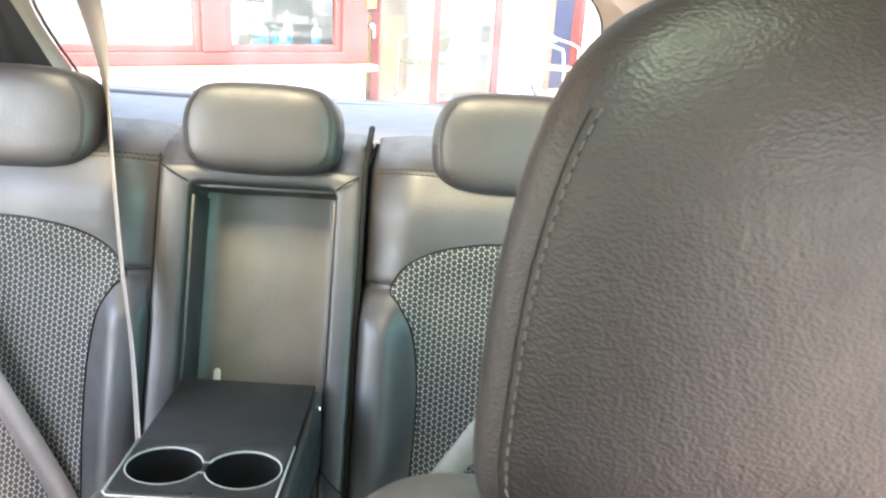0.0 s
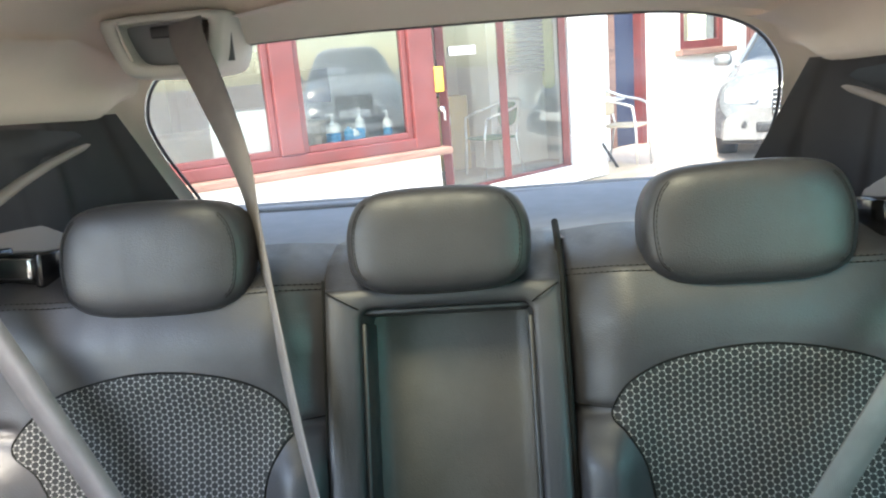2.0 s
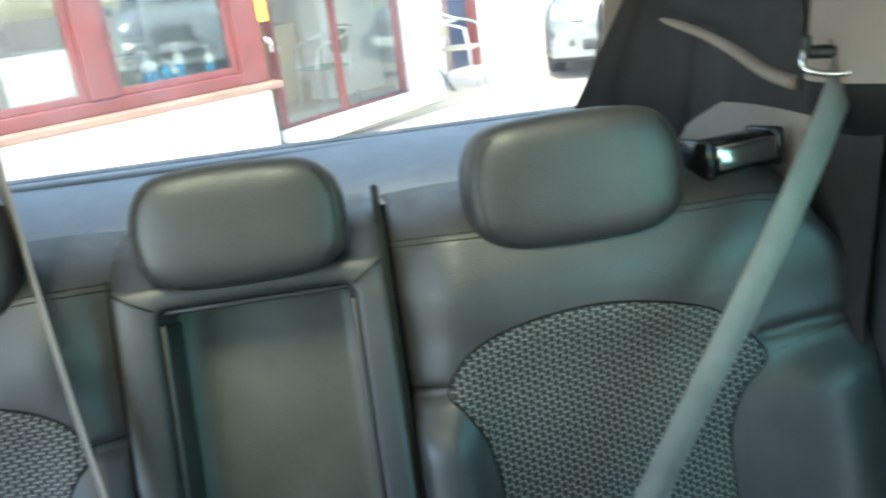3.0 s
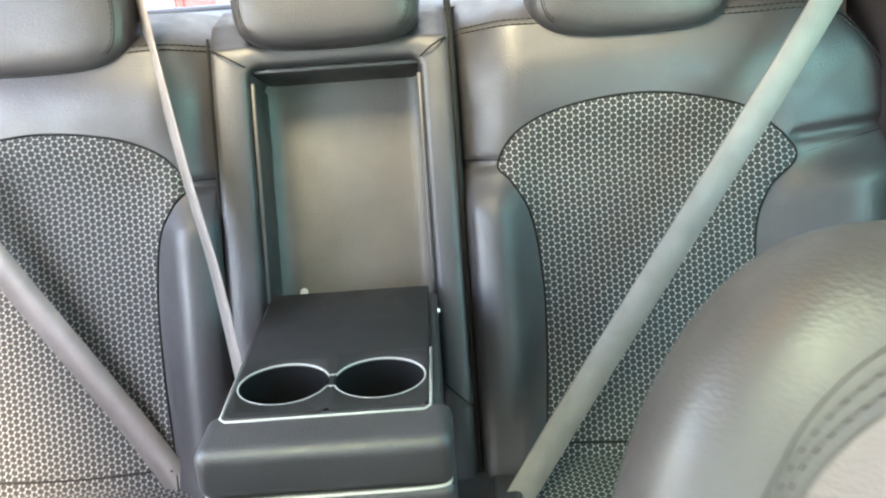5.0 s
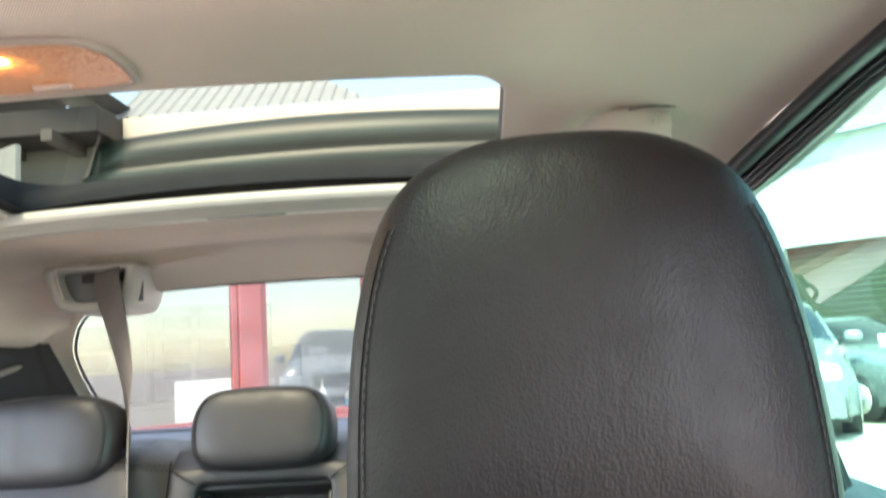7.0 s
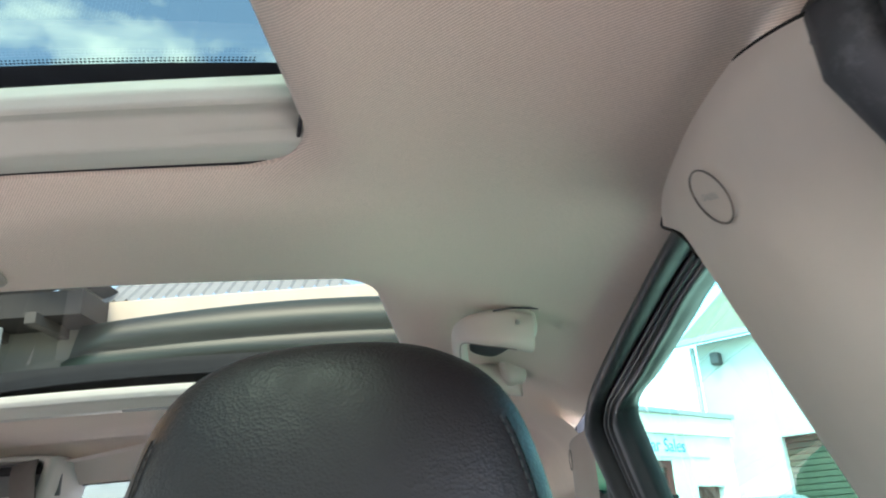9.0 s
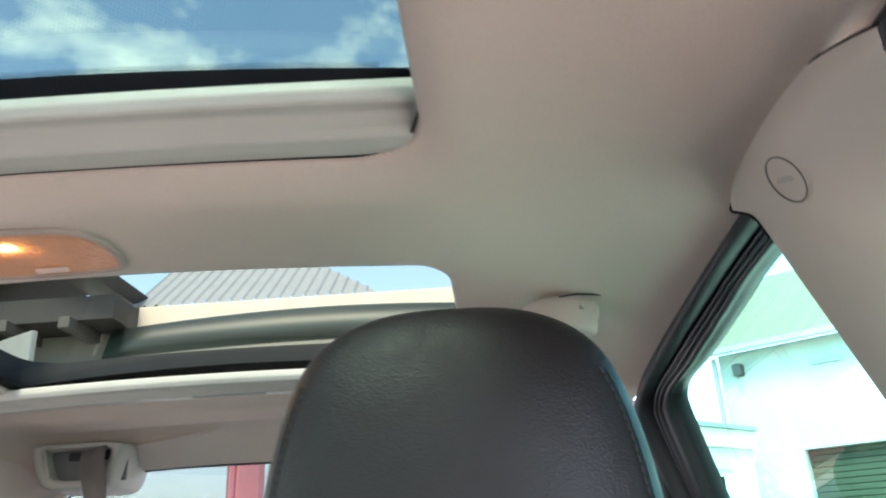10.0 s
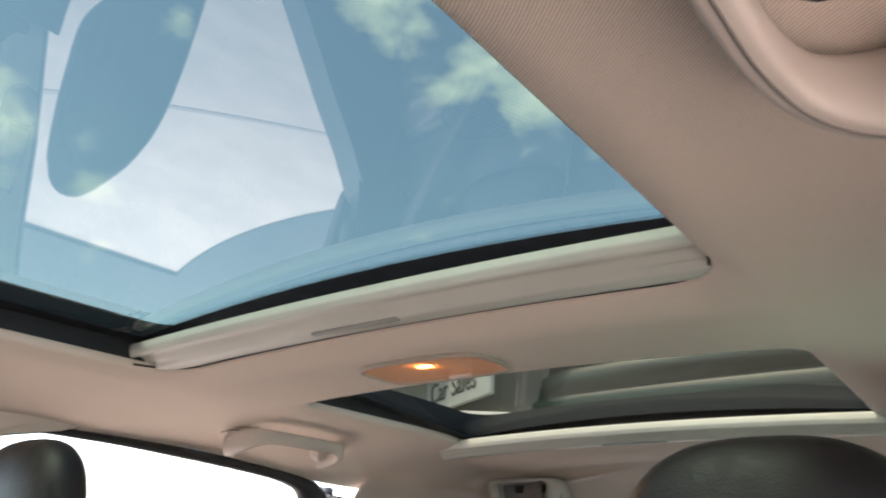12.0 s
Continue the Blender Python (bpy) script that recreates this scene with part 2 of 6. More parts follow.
# ---- mesh helpers ----
def part(name, bm, material, parent=None, label="", smooth=True):
    me = bpy.data.meshes.new(name)
    bmesh.ops.recalc_face_normals(bm, faces=bm.faces)
    bm.to_mesh(me)
    bm.free()
    me.materials.append(material)
    if smooth:
        for p in me.polygons:
            p.use_smooth = True
    ob = new(name, me)
    if parent:
        ob.parent = parent
    if label:
        ob["label"] = label
    return ob


def thing(name, at=(0, 0, 0), label="", category="", group="", kind="", m=None):
    ob = new(name)
    ob.empty_display_size = 0.05
    ob.matrix_world = m if m is not None else Matrix.Translation(at)
    return tagged(ob, label, category, group, kind)


def box(size, at=(0, 0, 0), bevel=0.0, seg=2, m=None, bm=None):
    """A box with rounded edges; at is its centre."""
    b = bmesh.new()
    bmesh.ops.create_cube(b, size=1.0)
    bmesh.ops.scale(b, vec=size, verts=b.verts)
    if bevel:
        bmesh.ops.bevel(b, geom=b.edges[:], offset=min(bevel, min(size) * 0.49), segments=seg, affect="EDGES", profile=0.5)
    bmesh.ops.transform(b, matrix=(m if m is not None else Matrix()) @ Matrix.Translation(at) if m is not None else Matrix.Translation(at), verts=b.verts)
    return join(bm, b)


def join(bm, b):
    if bm is None:
        return b
    me = bpy.data.meshes.new("tmp")
    b.to_mesh(me)
    b.free()
    bm.from_mesh(me)
    bpy.data.meshes.remove(me)
    return bm


def sheet(fn, nu, nv, close_u=False, bm=None):
    """A surface from fn(u, v), u and v from 0 to 1."""
    bm = bm or bmesh.new()
    cols = nu if close_u else nu + 1
    vs = [[bm.verts.new(fn(i / nu, j / nv)) for j in range(nv + 1)] for i in range(cols)]
    for i in range(nu):
        for j in range(nv):
            a, b = vs[i], vs[(i + 1) % cols]
            bm.faces.new((a[j], b[j], b[j + 1], a[j + 1]))
    return bm


def smooth_loop(points, n, closed=True):
    """Catmull-Rom through the points, n samples in all."""
    pts = [Vector(p) for p in points]
    k = len(pts)
    spans = k if closed else k - 1
    out = []
    for i in range(n):
        s = i / n * spans if closed else i / (n - 1) * spans
        a = min(int(s), spans - 1)
        f = s - a
        if closed:
            p = [pts[(a + d) % k] for d in (-1, 0, 1, 2)]
        else:
            p = [pts[max(0, min(k - 1, a + d))] for d in (-1, 0, 1, 2)]
        out.append(0.5 * (2 * p[1] + (p[2] - p[0]) * f + (2 * p[0] - 5 * p[1] + 4 * p[2] - p[3]) * f * f + (3 * p[1] - p[0] - 3 * p[2] + p[3]) * f ** 3))
    return out


def tube(points, radius, n=8, closed=False, bm=None, flat=1.0, up=(0, 0, 1)):
    """A round or oval bar along the points."""
    bm = bm or bmesh.new()
    pts = [Vector(p) for p in points]
    rings = []
    for i, p in enumerate(pts):
        a = pts[(i - 1) % len(pts)] if closed or i else pts[i]
        b = pts[(i + 1) % len(pts)] if closed or i < len(pts) - 1 else pts[i]
        t = (b - a).normalized()
        side = t.cross(Vector(up))
        side = side.normalized() if side.length > 1e-4 else t.orthogonal().normalized()
        top = side.cross(t)
        rings.append([bm.verts.new(p + radius * (math.cos(2 * math.pi * k / n) * side + flat * math.sin(2 * math.pi * k / n) * top)) for k in range(n)])
    m = len(rings)
    for i in range(m if closed else m - 1):
        for k in range(n):
            bm.faces.new((rings[i][k], rings[i][(k + 1) % n], rings[(i + 1) % m][(k + 1) % n], rings[(i + 1) % m][k]))
    if not closed:
        bm.faces.new(rings[0])
        bm.faces.new(rings[-1])
    return bm


def strap(points, width, across, thick=0.0016):
    """A flat belt along the points; across gives its width's direction at each."""
    bm = bmesh.new()
    pts = [Vector(p) for p in points]
    rows = []
    for i, p in enumerate(pts):
        t = (pts[min(i + 1, len(pts) - 1)] - pts[max(i - 1, 0)]).normalized()
        s = Vector(across[i] if isinstance(across, list) else across)
        s = (s - t * s.dot(t)).normalized()
        n = t.cross(s)
        rows.append([bm.verts.new(p + s * width * f + n * h) for f, h in ((-0.5, -thick), (-0.47, 0), (0.47, 0), (0.5, -thick))])
    for a, b in zip(rows, rows[1:]):
        for k in range(4):
            bm.faces.new((a[k], a[(k + 1) % 4], b[(k + 1) % 4], b[k]))
    return bm


def pillow(outline, front, back, power=3.0, rings=14, centre=None, dome=0.0):
    """A padded body: an outline in the local xy plane, swollen by front towards +z and by back towards -z."""
    bm = bmesh.new()
    pts = [Vector((p[0], p[1], 0)) for p in outline]
    c = Vector((*centre, 0)) if centre else sum(pts, Vector()) / len(pts)
    n = len(pts)

    def half(depth, sign):
        rows = []
        for j in range(rings):
            a = j / rings * math.pi / 2
            r, h = math.cos(a) ** (2 / power), math.sin(a) ** (2 / power)
            rows.append([bm.verts.new(c + (p - c) * r + Vector((0, 0, sign * (depth * h + dome * (1 - r * r))))) for p in pts])
        tip = bm.verts.new(c + Vector((0, 0, sign * (depth + dome))))
        return rows, tip
    (fr, ft), (br, bt) = half(front, 1), half(back, -1)
    for rows, tip in ((fr, ft), (br, bt)):
        for a, b in zip(rows, rows[1:]):
            for k in range(n):
                bm.faces.new((a[k], a[(k + 1) % n], b[(k + 1) % n], b[k]))
        for k in range(n):
            bm.faces.new((rows[-1][k], rows[-1][(k + 1) % n], tip))
    bmesh.ops.remove_doubles(bm, verts=bm.verts, dist=1e-6)
    return bm


def round_rect(w, h, r, n=8, cx=0.0, cy=0.0):
    out = []
    for sx, sy, a0 in ((1, 1, 0), (-1, 1, 90), (-1, -1, 180), (1, -1, 270)):
        for i in range(n + 1):
            a = radians(a0 + 90 * i / n)
            out.append((cx + sx * (w / 2 - r) + r * math.cos(a), cy + sy * (h / 2 - r) + r * math.sin(a)))
    return out


def prism(outline, depth, bevel=0.0, m=None):
    """An outline in the local xy plane, extruded along +z."""
    bm = bmesh.new()
    f = bm.faces.new([bm.verts.new((p[0], p[1], 0)) for p in outline])
    got = bmesh.ops.extrude_face_region(bm, geom=[f])
    bmesh.ops.translate(bm, vec=(0, 0, depth), verts=[v for v in got["geom"] if isinstance(v, bmesh.types.BMVert)])
    if bevel:
        bmesh.ops.bevel(bm, geom=[e for e in bm.edges if e.calc_face_angle(0) > 0.9], offset=bevel, segments=2, affect="EDGES", profile=0.5)
    if m is not None:
        bmesh.ops.transform(bm, matrix=m, verts=bm.verts)
    return bm


def lettering(name, text, size, material, parent, m, label=""):
    cu = bpy.data.curves.new("tmp", "FONT")
    cu.body, cu.size, cu.extrude, cu.align_x, cu.align_y = text, size, 0.01 * size, "CENTER", "CENTER"
    ob = new("tmp", cu)
    me = bpy.data.meshes.new_from_object(ob.evaluated_get(bpy.context.evaluated_depsgraph_get()))
    bpy.data.objects.remove(ob)
    me.materials.clear()
    me.materials.append(material)
    out = new(name, me)
    out.parent = parent
    out.matrix_local = m
    if label:
        out["label"] = label
    return out


def step(x, a, b):
    t = max(0.0, min(1.0, (x - a) / (b - a)))
    return t * t * (3 - 2 * t)


# ---- the car's shell ----
HOLE = 0.358          # half width of the roof openings


def roof_z(x, y):
    ax = abs(x)
    z = 1.350 - 0.012 * (ax / 0.4) ** 2 - (0.027 + 0.026 * step(y, 0.70, 1.08)) * max(0.0, (ax - 0.38) / 0.19) ** 2
    z -= 0.02 * max(0.0, (y - 1.0) / 0.45) ** 2 + 0.05 * max(0.0, (-0.05 - y) / 0.4) ** 2
    e = max(0.0, min(1.0, (y - 1.415) / 0.10))
    z -= 0.062 * e * e * (3 - 2 * e)
    return z - (0.006 * step(y, 0.535, 0.575) * (1 - step(y, 0.685, 0.735)) + 0.016 * step(y, 1.255, 1.300) * (1 - step(y, 1.36, 1.44))) * (1 - step(ax, 0.33, 0.46))


def lining_cell(y0, y1, h0, h1, r):
    """One field of the roof lining round an opening from h0 to h1, with its lip turned up to the glass."""
    corners = round_rect(2 * HOLE, h1 - h0, r, 10, 0, (h0 + h1) / 2)
    hole = []
    for a, b in zip(corners, corners[1:] + corners[:1]):
        steps = max(1, int(math.hypot(b[0] - a[0], b[1] - a[1]) / 0.018))
        hole += [(a[0] + (b[0] - a[0]) * i / steps, a[1] + (b[1] - a[1]) * i / steps) for i in range(steps)]
    xs = 0.580
    outer = []
    cy = (h0 + h1) / 2
    for x, y in hole:
        dx, dy = x, y - cy
        s = min(xs / abs(dx) if abs(dx) > 1e-6 else 9e9, (y1 - cy) / dy if dy > 1e-6 else (y0 - cy) / dy if dy < -1e-6 else 9e9)
        outer.append((dx * s, cy + dy * s))
    # the four corners belong to the outer edge too
    for cx, cyy in ((xs, y1), (-xs, y1), (-xs, y0), (xs, y0)):
        k = min(range(len(outer)), key=lambda i: (outer[i][0] - cx) ** 2 + (outer[i][1] - cyy) ** 2)
        outer[k] = (cx, cyy)
    bm = bmesh.new()
    rows = []
    for j in range(15):
        f = (j / 14) ** 1.6
        rows.append([bm.verts.new((a[0] + (b[0] - a[0]) * f, a[1] + (b[1] - a[1]) * f, 0)) for a, b in zip(hole, outer)])
    for row, f in zip(rows, [(j / 14) ** 1.6 for j in range(15)]):
        for v, a in zip(row, hole):
            d = math.hypot(v.co.x - a[0], v.co.y - a[1])
            v.co.z = roof_z(v.co.x, v.co.y) + 0.010 * max(0, 1 - d / 0.040) ** 2
    rows.insert(0, [bm.verts.new((x * 1.002, cy + (y - cy) * 1.002, roof_z(x, y) + 0.016)) for x, y in hole])
    rows.insert(0, [bm.verts.new((x * 1.008, cy + (y - cy) * 1.008, roof_z(x, y) + 0.020)) for x, y in hole])
    edge = bmesh.new()
    lip = []
    for up, inn in ((0.010, -0.009), (0.035, -0.009), (0.062, -0.009)):
        lip.append([edge.verts.new((x * (1 - inn), cy + (y - cy) * (1 - inn), roof_z(x, y) + 0.010 + up)) for x, y in hole])
    m = len(hole)
    for mesh, loops in ((bm, rows), (edge, lip)):
        for a, b in zip(loops, loops[1:]):
            for k in range(m):
                mesh.faces.new((a[k], a[(k + 1) % m], b[(k + 1) % m], b[k]))
    bmesh.ops.remove_doubles(bm, verts=bm.verts, dist=1e-5)
    return bm, edge


MID, REAR_END = 0.637, 1.505
lining, edge_1 = lining_cell(-0.33, MID, -0.28, 0.527, 0.058)
more, edge_2 = lining_cell(MID, REAR_END, 0.737, 1.243, 0.058)
lining = join(lining, more)
sheet(lambda u, v: (-0.57 + 1.14 * u, MID - 0.03 + 0.06 * v, roof_z(-0.57 + 1.14 * u, MID - 0.03 + 0.06 * v) + 0.0025), 60, 6, bm=lining)
bmesh.ops.remove_doubles(lining, verts=lining.verts, dist=0.0005)
ceiling = tagged(part("ceiling", lining, M_LINER), "beige knitted fabric roof lining of the car", "ceiling", kind="structure")
for e in (edge_1, edge_2):
    part("opening_seal", e, M_CERAMIC, ceiling, "black seal inside the roof opening")
# Black beads paint the shadow line along the rear edge of each opening.
for h1 in (0.527, 1.243):
    line = [(x, h1 - 0.058 + 0.058 * math.sqrt(max(0.0, 1 - max(0.0, (abs(x) - HOLE + 0.058) / 0.058) ** 2))) for x in np.linspace(-HOLE, HOLE, 80)]
    part("rail_shadow_line", tube([(x, y - 0.001, roof_z(x, y) + 0.0135) for x, y in line], 0.0012, 6), M_CERAMIC, ceiling, "black line drawn for the shadow beside the blind rail")


def roof_pane(name, y0, y1, e, mat, label):
    glass = thing(name, label=label, category="sunroof", kind="structure")

    def top(x, y):
        return 1.405 - 0.030 * (x / 0.45) ** 2 - 0.10 * max(0.0, (y - 0.7) / 0.9) ** 2
    w = 0.455
    part("pane", sheet(lambda u, v: (-w + 2 * w * u, y0 + (y1 - y0) * v, top(-w + 2 * w * u, y0 + (y1 - y0) * v)), 24, 20), mat, glass)
    # printed black edge of the glass
    band = bmesh.new()
    for a, b, c, d in ((-w, w, y1 - e, y1), (-w, w, y0, y0 + e), (-w, -w + 0.117, y0 + e, y1 - e), (w - 0.092, w, y0 + e, y1 - e)):
        sheet(lambda u, v: (a + (b - a) * u, c + (d - c) * v, top(a + (b - a) * u, c + (d - c) * v) - 0.003), 16, 6, bm=band)
    part("printed_edge", band, M_CERAMIC, glass, "black printed glass edge")
    dots = bmesh.new()
    for i in range(270):
        for j in range(2):
            x, y = -w + 0.12 + (2 * w - 0.24) * (i + 0.5 * j) / 270, y1 - e - 0.002 - 0.0028 * j
            s = 0.0008 - 0.0002 * j
            z = top(x, y) - 0.003
            dots.faces.new([dots.verts.new((x + s * p, y + s * q, z)) for p, q in ((-1, -1), (1, -1), (1, 1), (-1, 1))])
    part("dot_screen", dots, M_CERAMIC, glass, "row of small printed dots")
    return glass


window_1 = roof_pane("window_1", -0.32, 0.515, 0.054, M_ROOFGLASS, "front panel of the tinted panoramic glass roof")
window_2 = roof_pane("window_2", 0.70, 1.28, 0.100, M_ROOFGLASS_REAR, "rear panel of the tinted panoramic glass roof")

# maker's stamp in the glass, as plain bars
stamp = bmesh.new()
for i, (x, y, w, h) in enumerate(((0, 0, 0.016, 0.004), (0.022, 0.002, 0.02, 0.003), (0.002, -0.008, 0.03, 0.002), (0.004, -0.013, 0.036, 0.002), (0.028, -0.009, 0.012, 0.002))):
    box((w, h, 0.0006), (x - 0.325, y + 0.435, 1.3835), bm=stamp)
part("glass_stamp", stamp, M_CERAMIC, window_1, "small printed marks in the glass")


M_RAILPULL = plastic("finger_pull_grey", (0.30, 0.295, 0.27), 0.5)


def blind_rail(y, z, label):
    """The pull bar of a roller blind across a roof opening, with a shallow finger pull."""
    rail = thing("blind_rail", (-0.016, y, z), label, "blind rail", "roof blind rails")
    prof = ((0.006, 0.030), (0.0, 0.027), (-0.001, 0.019), (0.002, 0.0125), (0.005, 0.0110), (0.0085, 0.0150), (0.018, 0.0145), (0.026, 0.0075), (0.034, 0.0018), (0.049, 0.0015), (0.060, 0.004), (0.085, 0.012))
    w = 0.402

    def fn(u, v):
        k = v * (len(prof) - 1)
        a = min(int(k), len(prof) - 2)
        f = k - a
        p = (prof[a][0] * (1 - f) + prof[a + 1][0] * f, prof[a][1] * (1 - f) + prof[a + 1][1] * f)
        s = -1 + 2 * u
        x = w * s
        end = max(0.0, min(1.0, (abs(s) - 0.66) / 0.20))
        flat = 0.0105 - 0.10 * max(0.0, p[0] - 0.006)
        z = p[1] + (max(flat, p[1]) - p[1] if p[0] < 0.03 else 0.0) * end
        return (x, p[0], z - 0.010 * (abs(s) ** 2))
    part("bar", sheet(fn, 90, 44), M_RAIL, rail)
    part("finger_pull", box((0.118, 0.008, 0.004), (0, 0.036, 0.0015), 0.0015), M_RAILPULL, rail, "shallow grey finger pull")
    return rail


blind_rail(0.462, 1.358, "pale plastic pull rail of the front roof blind")
blind_rail(1.172, 1.330, "pale plastic pull rail of the rear roof blind")

# courtesy lamp in the cross member
lamp = thing("ceiling_lamp", (-0.014, 0.630, 1.3480), "lit amber courtesy lamp with a clear cover in the roof lining", "lamp")
shape = [(-0.086, -0.012), (-0.080, -0.030), (-0.060, -0.043), (0.0, -0.047), (0.060, -0.043), (0.080, -0.030), (0.087, -0.008), (0.083, 0.030), (0.068, 0.046), (0.0, 0.051), (-0.068, 0.046), (-0.083, 0.030)]
ring = smooth_loop([(x, y, -0.006) for x, y in shape], 64)
part("bezel", tube(ring, 0.0038, 8, True, flat=0.8), plastic("lamp_surround", (0.38, 0.32, 0.275), 0.55), lamp, "beige surround")
k_lens = Mat("lamp_cover", (0.60, 0.43, 0.35), 0.18)
k_lens.p.inputs["Transmission Weight"].default_value = 0.55
k_lens.p.inputs["Emission Color"].default_value = (1.0, 0.40, 0.13, 1)
k_lens.p.inputs["Emission Strength"].default_value = 0.012
k_lens.bump(k_lens.voronoi(260), 0.4, 0.001)
part("cover", prism([(x * 0.97, y * 0.94) for x, y, _ in ring], 0.003, m=Matrix.Translation((0, 0, -0.007))), k_lens.m, lamp, "amber-lit ribbed clear cover", smooth=False)
k_glow = Mat("lamp_glow", (1, 0.6, 0.25), 0.4)
k_glow.p.inputs["Emission Color"].default_value = (1.0, 0.50, 0.13, 1)
k_glow.p.inputs["Emission Strength"].default_value = 9.0
part("bulb", pillow(round_rect(0.022, 0.014, 0.006, 4, 0.002, -0.016), 0.002, 0.006), k_glow.m, lamp, "glowing warm bulb")
part("backing", prism([(x * 0.95, y * 0.92) for x, y, _ in ring], 0.002, m=Matrix.Translation((0, 0, 0.004))), plastic("lamp_reflector", (0.75, 0.45, 0.28), 0.4), lamp, "warm reflector")
part("switch", box((0.03, 0.007, 0.004), (0.018, 0.032, -0.0095), 0.0015), M_CREAM, lamp, "small rocker switch")
bulb = bpy.data.lights.new("courtesy_light", "AREA")
bulb.energy, bulb.color, bulb.size = 0.015, (1.0, 0.55, 0.2), 0.03
bl = new("courtesy_light", bulb)
bl.matrix_world = look((-0.010, 0.614, 1.331), (-0.010, 0.614, 0.5))


M_HANDLE = plastic("handle_beige", (0.50, 0.435, 0.385), 0.5, 500)


def grab_handle(at, side, label, span=1.0, hollow=True):
    """A roof handle: a tall band that leaves the wall at both feet and bows along the roof. Its length runs along local y; side is +1 where the cabin's wall lies to +x."""
    h = thing("grab_handle", at, label, "grab handle", "roof grab handles")
    half = [(0.026, -0.118), (0.006, -0.121), (-0.016, -0.117), (-0.032, -0.104), (-0.040, -0.078), (-0.042, -0.035)]
    half = [(x * side, y * span, 0) for x, y in half]
    way = smooth_loop(half + [(x, -y, 0) for x, y, _ in half[::-1]], 90, False)
    grip = bmesh.new()
    rings, low = [], []
    for i, p in enumerate(way):
        t = (way[min(i + 1, 89)] - way[max(i - 1, 0)]).normalized()
        n = Vector((t.y, -t.x, 0))
        e = abs(i / 44.5 - 1)
        tall, wide = 0.0098 + 0.0082 * step(e, 0.25, 0.80), 0.0078 + 0.0035 * step(e, 0.55, 0.95)
        mid = -0.0135 - 0.0062 * step(e, 0.25, 0.80) - 0.006 * step(e, 0.7, 1.0)
        ring = [p + n * wide * math.copysign(abs(math.cos(a)) ** 0.62, math.cos(a)) + Vector((0, 0, mid + tall * math.copysign(abs(math.sin(a)) ** 0.62, math.sin(a)))) for a in np.linspace(0, 2 * math.pi, 29)[:-1]]
        rings.append([grip.verts.new(q) for q in ring])
        low.append(p + Vector((0, 0, mid - tall - 0.0001)))
    for a, b in zip(rings, rings[1:]):
        for k in range(28):
            grip.faces.new((a[k], a[(k + 1) % 28], b[(k + 1) % 28], b[k]))
    part("grip", grip, M_HANDLE, h)
    part("parting_line", tube(low[6:84], 0.0007, 5), M_MARK, h, "fine moulding line along the grip")
    for s in (-1, 1):
        part("foot", pillow(round_rect(0.030, 0.034, 0.010, 6), 0.026, 0.010, 3.4, 10), M_HANDLE, h).matrix_local = pose(0.016 * side, s * 0.108 * span, -0.006, 180, -10 * side, 0)
        part("screw_cap", pillow(round_rect(0.005, 0.005, 0.0022, 3), 0.001, 0.001), M_PAPERY, h, "small pale pin").matrix_local = pose(0.014 * side, -0.1325 * span, -0.018, 90, 0, 0)
        part("hinge_gap", tube([(x * side, s * 0.1335 * span, -0.005 - 0.1 * abs(x - 0.01)) for x in np.linspace(-0.008, 0.034, 10)], 0.0010, 5), M_DARKTRIM, h, "dark hinge gap")
    # Dark plate paints the shade behind the grip; the plastic itself is beige.
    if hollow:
        part("hollow", pillow(round_rect(0.066, 0.168 * span, 0.024, 6), 0.003, 0.003), M_DARKTRIM, h, "dark plate coloured for the shade behind the grip").matrix_local = pose(0.000, 0.004, -0.001, 0, 11 * side, 0)
    return h


M_PAPERY = plastic("pale_pin", (0.7, 0.68, 0.64), 0.5)
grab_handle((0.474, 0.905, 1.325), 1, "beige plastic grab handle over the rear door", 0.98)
grab_handle((-0.478, 0.850, 1.324), -1, "beige plastic grab handle over the open rear side", 0.86, False)
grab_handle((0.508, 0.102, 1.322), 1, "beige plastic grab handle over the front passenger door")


def slab(pts, thick, bm=None):
    """A flat panel of the given corners, thickened to its back."""
    b = bmesh.new()
    vs = [b.verts.new(p) for p in pts]
    f = b.faces.new(vs)
    f.normal_update()
    n = f.normal.copy()
    got = bmesh.ops.extrude_face_region(b, geom=[f])
    bmesh.ops.translate(b, vec=-n * thick, verts=[v for v in got["geom"] if isinstance(v, bmesh.types.BMVert)])
    return join(bm, b)


def bar_between(a, b, w, d, up=(0, 0, 1), bevel=0.006, bm=None):
    """A rounded bar from a to b, w across and d deep."""
    a, b = Vector(a), Vector(b)
    y = (b - a).normalized()
    x = y.cross(Vector(up)).normalized()
    z = x.cross(y)
    m = Matrix((x, y, z)).transposed().to_4x4()
    m.translation = (a + b) / 2
    t = bmesh.new()
    bmesh.ops.create_cube(t, size=1.0)
    bmesh.ops.scale(t, vec=(w, (b - a).length, d), verts=t.verts)
    if bevel:
        bmesh.ops.bevel(t, geom=t.edges[:], offset=min(bevel, 0.45 * min(w, d)), segments=2, affect="EDGES", profile=0.5)
    bmesh.ops.transform(t, matrix=m, verts=t.verts)
    return join(bm, t)


def side_x(z):
    """The inner face of the cabin's side leans in towards the roof."""
    return 0.572 + 0.135 * max(0.0, (1.27 - z) / 0.32)


